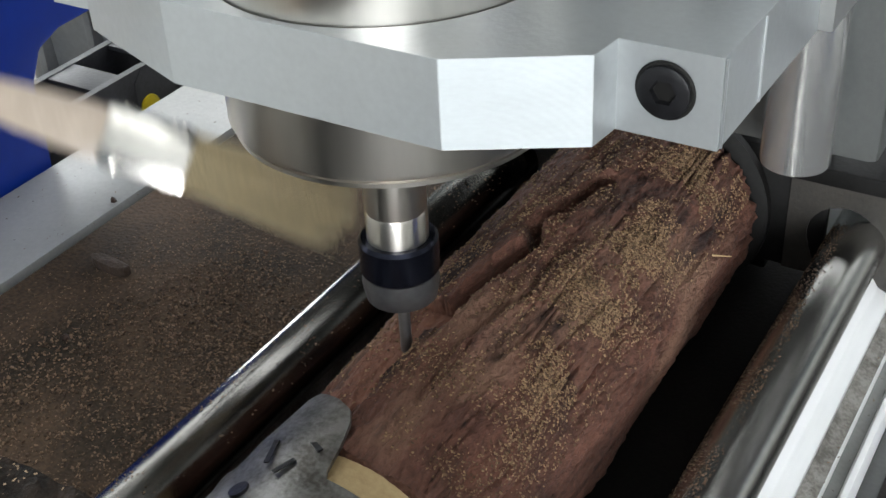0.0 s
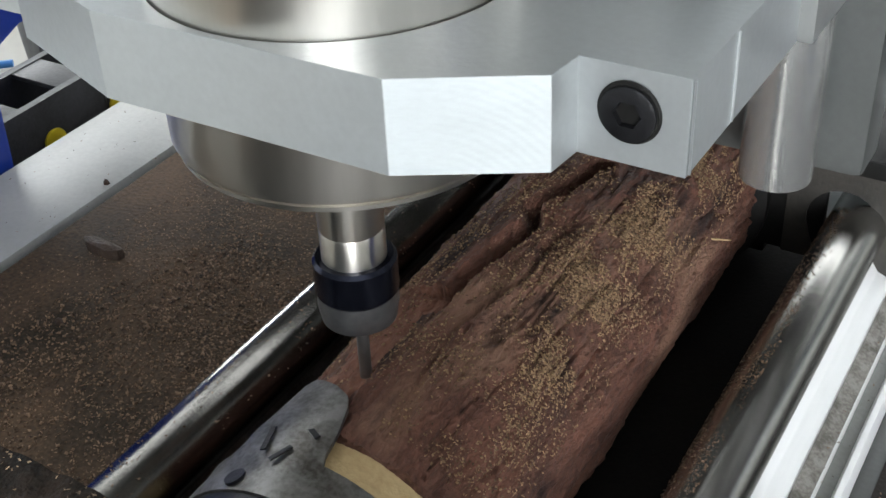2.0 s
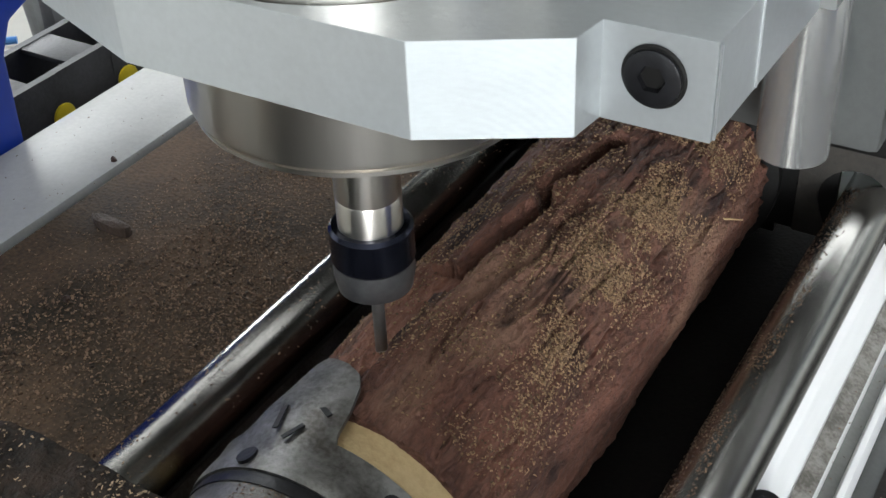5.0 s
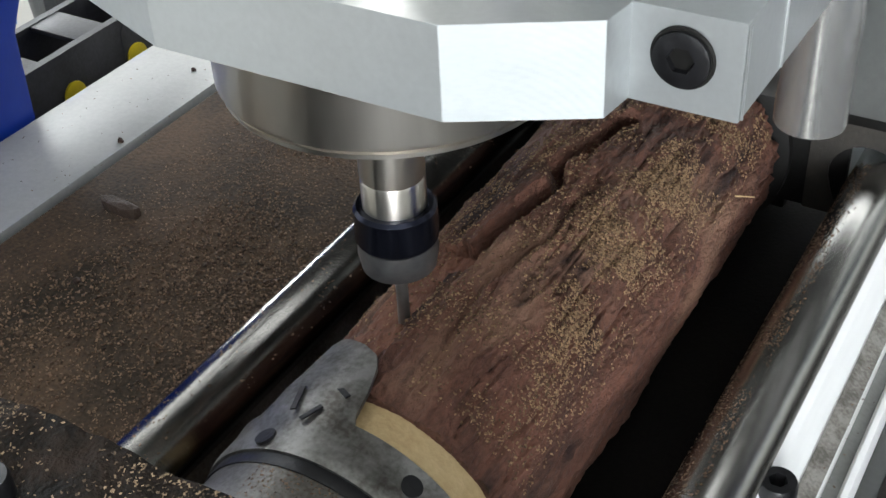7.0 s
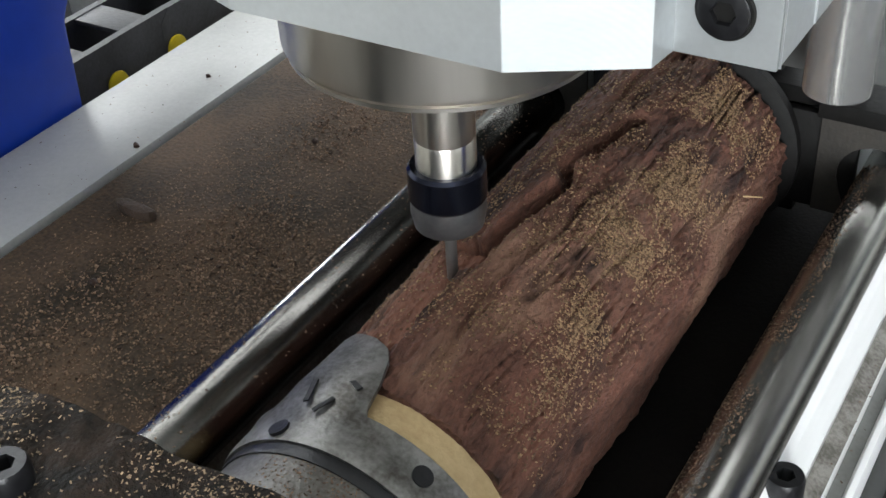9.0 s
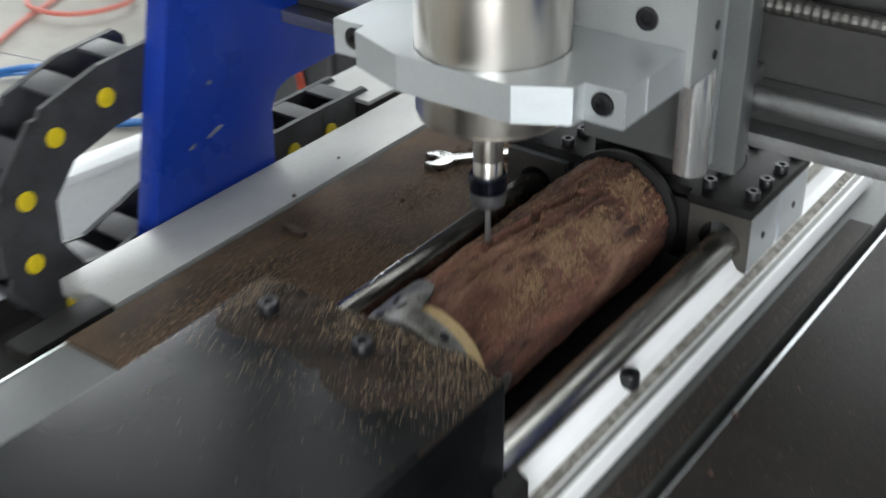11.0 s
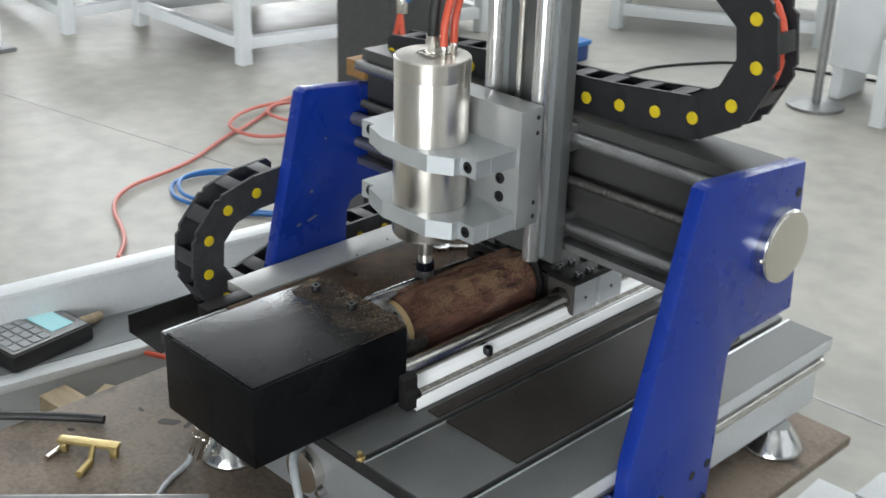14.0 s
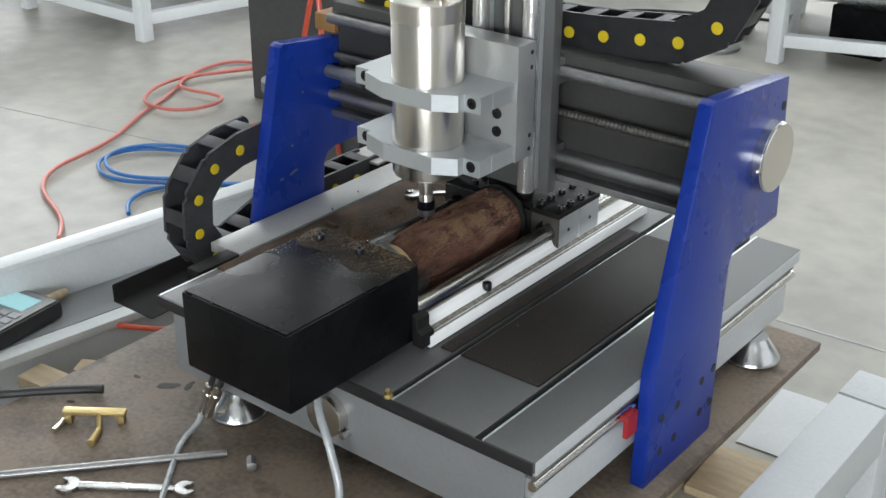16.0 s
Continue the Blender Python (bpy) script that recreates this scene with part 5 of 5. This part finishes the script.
tube(bm, [(-0.530, TY - 0.05, FLOOR + 0.20), (-0.525, TY - 0.10, FLOOR + 0.335), (-0.520, TY - 0.155, FLOOR + 0.330), (-0.500, 0.350, FLOOR + 0.24), (-0.472, 0.345, FLOOR + 0.15), (-0.445, 0.34, FLOOR + 0.05), (-0.43, 0.34, FLOOR + 0.006), (-0.41, 0.40, FLOOR + 0.006)], 0.0042, 10)
part("coolant_hose", bm, ORANGE, tub, "bright red coolant hose over the rim")

bm = B()
tube(bm, [(-0.62, -0.105, -0.205), (-0.55, -0.082, -0.203), (-0.50, -0.063, -0.200), (-0.45, -0.052, -0.190), (-0.40, -0.040, -0.150), (-0.345, -0.03, -0.1205), (-0.28, -0.02, -0.1205)], 0.0038, 10)
solo("red_cable", bm, ORANGE, "thin red cable running under the machine bed", "cable")

# ---- the hall's background ----
def leg_table(name, corners, top, label, shelf=0.045, w=0.018):
    """A white steel frame table: legs, lower rails and a top."""
    th = thing(name, (*corners[0], FLOOR), label, "table", "white steel tables")
    for x, y in corners:
        bm = B()
        bx(bm, x - w, x + w, y - w, y + w, FLOOR, top - 0.02, 0.002)
        part("leg", bm, WHITEMETAL, th)
    k = len(corners)
    for i in range(k):
        a, b = Vector((*corners[i], 0)), Vector((*corners[(i + 1) % k], 0))
        d = (b - a).normalized()
        for z0, z1, nm in ((FLOOR + shelf, FLOOR + shelf + 0.032, "lower_rail"), (top - 0.04, top, "top_rail")):
            bm = B()
            s = Vector((-d.y, d.x, 0)) * w * 0.9
            e0, e1 = a + d * w * 1.02, b - d * w * 1.02
            lo = [e0 + s, e1 + s, e1 - s, e0 - s]
            prism(bm, [(p.x, p.y) for p in lo], "Z", z0, z1 + (0.0005 if nm == "top_rail" else 0), 0.002)
            part(nm, bm, WHITEMETAL, th)
    bm = B()
    prism(bm, [(x, y) for x, y in corners], "Z", top + 0.001, top + 0.012, 0.001)
    part("table_top", bm, GREYFRAME, th)
    return th


leg_table("work_table", [(-1.915, 1.085), (-1.76, 1.87), (-2.30, 1.93), (-2.455, 1.09)], -0.095, "white painted steel work table in the hall")
leg_table("work_table", [(-2.50, 0.87), (-2.52, 1.55), (-3.15, 1.70), (-3.25, 0.95)], -0.09, "white painted steel work table further back in the hall")
leg_table("work_table", [(-1.524, 2.243), (-0.98, 2.55), (-1.22, 3.0), (-1.77, 2.70)], -0.10, "white painted steel work table at the back of the hall")
leg_table("work_table", [(-0.489, 1.999), (0.28, 2.26), (0.13, 2.76), (-0.65, 2.5)], -0.06, "white painted steel machine frame at the back of the hall")
pil = thing("pillar", (-2.50, 0.58, FLOOR), "white painted steel pillar with bolted foot plate", "pillar")
bm = B()
bx(bm, -2.556, -2.444, 0.524, 0.636, FLOOR + 0.012, 5.6, 0.004)
part("shaft", bm, WHITEMETAL, pil)
bm = B()
bx(bm, -2.585, -2.415, 0.495, 0.665, FLOOR, FLOOR + 0.0118, 0.002)
part("foot_plate", bm, GREYFRAME, pil)
for dx in (-0.03, 0.0, 0.03):
    bm = B()
    cy(bm, (-2.50 + dx, 0.522, FLOOR + 0.03), (-2.50 + dx, 0.5235, FLOOR + 0.03), 0.009, n=12)
    part("hole", bm, BLACKOX, pil)
bm = B()
bx(bm, -1.335, -1.155, 0.94, 1.12, FLOOR, 2.4, 0.004)
solo("column", bm, DARKCOL, "dark grey square steel column behind the machine", "column")
reg = thing("air_line", (-1.113, 0.955, 0.06), "blue and chrome air coupling with red hoses on the column", "air coupling")
bm = B()
cy(bm, (-1.098, 0.927, 0.03), (-1.098, 0.927, 0.065), 0.012, n=16, bev=0.002)
part("coupling", bm, STEEL, reg)
bm = B()
cy(bm, (-1.098, 0.927, 0.065), (-1.098, 0.927, 0.10), 0.016, n=16, bev=0.003)
bx(bm, -1.114, -1.084, 0.927, 0.941, 0.055, 0.095, 0.002)
part("valve", bm, HOSEBLUE, reg, "blue valve body")
for k, dx in enumerate((-0.012, 0.012)):
    bm = B()
    tube(bm, [(-1.098, 0.923, 0.03), (-1.098 + dx, 0.92, -0.02), (-1.098 + dx * 2.2, 0.91, -0.10), (-1.098 + dx * 3, 0.895, -0.2), (-1.088 + dx * 3, 0.875, FLOOR + 0.008), (-1.178, 0.78, FLOOR + 0.008)], 0.006, 8)
    part("hose", bm, ORANGE, reg, "red air hose")
zf = FLOOR + 0.007
bm = B()
tube(bm, [(-1.021, 0.158, zf), (-1.071, 0.203, zf), (-1.135, 0.234, zf), (-1.211, 0.26, zf), (-1.273, 0.301, zf), (-1.315, 0.364, zf), (-1.328, 0.444, zf), (-1.352, 0.536, zf), (-1.4, 0.621, zf), (-1.447, 0.704, zf), (-1.462, 0.754, zf), (-1.516, 0.86, zf), (-1.568, 0.932, zf), (-1.587, 1.024, zf), (-1.575, 1.09, zf), (-1.523, 1.12, zf), (-1.46, 1.17, zf)], 0.0044, 10, 3)
solo("air_hose", bm, HOSERED, "red air hose snaking over the concrete floor", "hose", "hoses on the floor")
bm = B()
tube(bm, [(-1.43, 1.13, zf + 0.009), (-1.471, 1.071, zf + 0.009), (-1.525, 0.949, zf + 0.009), (-1.551, 0.899, zf + 0.009), (-1.542, 0.811, zf + 0.009), (-1.497, 0.74, zf + 0.009), (-1.457, 0.716, zf + 0.009), (-1.384, 0.721, zf + 0.009), (-1.344, 0.763, zf + 0.009), (-1.333, 0.823, zf + 0.009), (-1.351, 0.86, zf + 0.009), (-1.39, 0.865, zf + 0.009), (-1.467, 0.845, zf + 0.009), (-1.516, 0.86, zf + 0.009), (-1.542, 0.918, zf + 0.009), (-1.498, 1, zf + 0.009), (-1.44, 1.1, zf + 0.009)], 0.0044, 10, 3)
solo("air_hose", bm, HOSERED, "loop of red air hose on the concrete floor", "hose", "hoses on the floor")
bm = B()
tube(bm, [(-1.1, 0.66, zf), (-1.171, 0.588, zf), (-1.243, 0.555, zf), (-1.279, 0.509, zf), (-1.281, 0.452, zf), (-1.25, 0.417, zf), (-1.194, 0.392, zf), (-1.131, 0.405, zf), (-1.065, 0.452, zf), (-0.95, 0.54, zf)], 0.0042, 10, 3)
solo("air_hose", bm, HOSEBLUE, "blue air hose coiled on the concrete floor", "hose", "hoses on the floor")
bm = B()
tube(bm, [(-1.159, 0.598, zf + 0.009), (-1.231, 0.565, zf + 0.009), (-1.267, 0.519, zf + 0.009), (-1.269, 0.462, zf + 0.009), (-1.238, 0.427, zf + 0.009), (-1.182, 0.402, zf + 0.009), (-1.119, 0.415, zf + 0.009), (-1.053, 0.462, zf + 0.009)], 0.0042, 10, 3)
solo("air_hose", bm, HOSEBLUE, "blue air hose doubled back over the coil", "hose", "hoses on the floor")
bm = B()
tube(bm, [(-0.92, 0.56, zf), (-1.054, 0.442, zf), (-1.075, 0.388, zf), (-1.052, 0.336, zf), (-1.007, 0.304, zf)], 0.0042, 10, 3)
solo("air_hose", bm, HOSEBLUE, "short blue air hose end on the floor", "hose", "hoses on the floor")
bin_ = thing("waste_bin", (-1.37, 1.86, FLOOR), "small blue plastic bin on the floor", "bin")
bm = B()
bx(bm, -1.40, -1.342, 1.835, 1.887, FLOOR, FLOOR + 0.045, 0.005)
part("body", bm, material("dark_blue_plastic", (0.01, 0.05, 0.2), 0.4), bin_)
bm = B()
bx(bm, -1.405, -1.337, 1.83, 1.892, FLOOR + 0.0455, FLOOR + 0.060, 0.004)
part("lid", bm, HOSEBLUE, bin_, "brighter blue lid")
stand = thing("floor_stand", (-0.68, 2.02, FLOOR), "dark steel stand with a round foot", "stand")
bm = B()
lathe(bm, [(0.02, 0), (0.075, 0), (0.075, 0.008), (0.02, 0.014)], (-0.68, 2.02, FLOOR), n=32)
part("foot", bm, DULL, stand)
bm = B()
cy(bm, (-0.68, 2.02, FLOOR + 0.0142), (-0.68, 2.02, FLOOR + 0.7), 0.012, n=16)
part("pole", bm, DULL, stand)
bm = B()
bx(bm, -0.42, -0.27, 2.17, 2.31, FLOOR, FLOOR + 0.13, 0.005)
solo("dark_crate", bm, BOXBLACK, "dark machine part stored under the frame", "crate", "crates under the frame")
bm = B()
bx(bm, -0.23, -0.09, 2.23, 2.36, FLOOR, FLOOR + 0.1, 0.005)
solo("dark_crate", bm, BOXBLACK, "dark machine part stored under the frame", "crate", "crates under the frame")
bm = B()
bx(bm, -0.71, -0.53, 2.11, 2.27, FLOOR + 0.09, FLOOR + 0.42, 0.004)
bx(bm, -0.70, -0.67, 2.12, 2.26, FLOOR, FLOOR + 0.0895, 0.002)
bx(bm, -0.57, -0.54, 2.12, 2.26, FLOOR, FLOOR + 0.0895, 0.002)
solo("cabinet", bm, WHITEMETAL, "pale grey metal cabinet on legs", "cabinet")
bm = B()
tube(bm, [(-1.15, 1.45, FLOOR + 0.004), (-1.16, 1.72, FLOOR + 0.004), (-1.18, 1.90, FLOOR + 0.004), (-1.15, 2.03, FLOOR + 0.004), (-1.03, 2.24, FLOOR + 0.004), (-0.67, 2.36, FLOOR + 0.004)], 0.004, 8)
solo("floor_cable", bm, RUBBER, "thin black cable lying on the concrete floor", "cable")
# joints cut in the concrete
for a, b in (((-0.6, 0.655), (4, 0.96)), ((-4.6, -0.02), (-0.5, 0.747))):
    bm = B()
    a, b = Vector((*a, 0)), Vector((*b, 0))
    s = Vector((-(b - a).y, (b - a).x, 0)).normalized() * (0.0018 if a.x > -1 else 0.0012)
    prism(bm, [(p.x, p.y) for p in (a + s, b + s, b - s, a - s)], "Z", FLOOR + 0.0002, FLOOR + 0.0008)
    tagged(part("floor_joint", bm, DULL, smooth=0), "dark saw-cut joint in the concrete", "joint", kind="structure")

# brown block and black sensor behind the gantry plate
bm = B()
bx(bm, -0.352, -0.316, 0.165, 0.225, 0.2135, 0.236, 0.001)
part("packing_block", bm, material("brown_card", (0.25, 0.13, 0.04), 0.7, 0, 0.2, 30, 0.1, 200), gantry, "brown packing block")
bm = B()
bx(bm, -0.300, -0.276, 0.19, 0.225, 0.222, 0.262, 0.003)
part("cable_end", bm, RUBBER, gantry)

# ---- paint brush ----
brush = thing("paint_brush", (0, 0, 0), "flat paint brush with pale bristles and steel ferrule", "brush")
bm = B()
prism(bm, [(-0.150, -0.008), (-0.150, 0.008), (-0.10, 0.0075), (-0.055, 0.009), (-0.022, 0.0125), (-0.013, 0.0125), (-0.013, -0.0125), (-0.022, -0.0125), (-0.055, -0.009), (-0.10, -0.0075)], "Z", -0.0045, 0.0045, 0.0035)
bm.transform(Matrix.Diagonal((0.86, 0.60, 0.80, 1)))
part("handle", bm, HANDLE, brush, "varnished wooden handle")
bm = B()
bx(bm, -0.0145, 0.0145, -0.0138, 0.0138, -0.006, 0.006, 0.0025)
bm.transform(Matrix.Diagonal((0.86, 0.60, 0.80, 1)))
ferrule = part("ferrule", bm, STEEL, brush, "bright steel ferrule")
for x in (-0.009, 0.007, 0.010):
    bm = B()
    bx(bm, x, x + 0.0012, -0.0142, 0.0142, -0.0064, 0.0064, 0.0004)
    bm.transform(Matrix.Diagonal((0.86, 0.60, 0.80, 1)))
    part("bead", bm, STEEL, ferrule)
bm = B()
for i in range(420):
    y, z = rnd.uniform(-0.0125, 0.0125), rnd.uniform(-0.0048, 0.0048)
    ln = rnd.uniform(0.044, 0.056) - abs(y) * 0.4
    e = Vector((0.0140 + ln, y * 1.35 + rnd.normal(0, 0.0012), z * 1.5 + rnd.normal(0, 0.001)))
    cy(bm, (0.0138, y, z), e, 0.00045, 0.0002, n=3)
bm.transform(Matrix.Diagonal((0.86, 0.60, 0.80, 1)))
part("bristles", bm, BRISTLE, brush, "pale hog bristles", smooth=0)


# ---- what moves ----
HEAD = [
    (0, -0.0331, 0.0112),
    (0.5, -0.0385, 0.0115),
    (1, -0.0438, 0.0117),
    (1.5, -0.0480, 0.0117),
    (2, -0.0517, 0.0120),
    (2.5, -0.0510, 0.0149),
    (3, -0.0492, 0.0176),
    (3.5, -0.0489, 0.0173),
    (4, -0.0483, 0.0153),
    (4.2, -0.0486, 0.0149),
    (6.3, -0.0505, 0.0118),
    (6.5, -0.0504, 0.0116),
    (7, -0.0463, 0.0116),
    (7.5, -0.0415, 0.0112),
    (8, -0.0361, 0.0115),
    (8.5, -0.0312, 0.0106),
    (8.7, -0.0291, 0.0107),
    (10.8, -0.0181, 0.0191),
    (11, -0.0100, 0.0208),
    (11.2, -0.0129, 0.0218),
    (11.5, -0.0194, 0.0186),
    (12, -0.0359, 0.0192),
    (12.2, -0.0320, 0.0145),
    (12.5, -0.0313, 0.0135),
    (12.7, -0.0292, 0.0090),
    (13, -0.0278, 0.0090),
    (13.5, -0.0249, 0.0048),
    (14, -0.0214, 0.0039),
    (14.5, -0.0178, 0.0048),
    (15, -0.0185, 0.0050),
    (15.5, -0.0133, 0.0053),
    (16, -0.0066, 0.0040),
]


def motions():
    for carried in (gantry, chain_left, chain_top):
        walk(carried, [(t, pose(0, dy, 0)) for t, dy, dz in HEAD])
    walk(brush, [(0, pose(-0.1116, -0.0273, 0.120, 54.4, 17.5, 20.4)), (0.1, pose(-0.0952, -0.0328, 0.0998, 54.4, 17.5, 20.4)),
                 (0.2, pose(-0.0682, -0.0167, 0.0984, 54.4, 17.5, 20.4)), (0.3, pose(-0.0887, -0.0231, 0.1068, 54.4, 17.5, 20.4)),
                 (0.4, pose(-0.1106, -0.0243, 0.1231, 54.4, 17.5, 20.4)), (0.5, pose(-0.1540, -0.0595, 0.1128, 55.8, 9.2, 26.3)),
                 (0.6, pose(-0.2250, -0.1050, 0.120, 54, 12, 24)), (0.9, pose(-0.50, -0.30, 0.14, 50, 10, 20)),
                 (1.2, pose(-0.85, -0.75, -0.1, 20, 4, 20)), (1.4, pose(-0.98, -0.95, FLOOR + 0.0044, 0, 0, 20)), (16, pose(-0.98, -0.95, FLOOR + 0.0044, 0, 0, 20))])
    walk(slide, [(t, pose(0, 0, dz)) for t, dy, dz in HEAD])


motions()
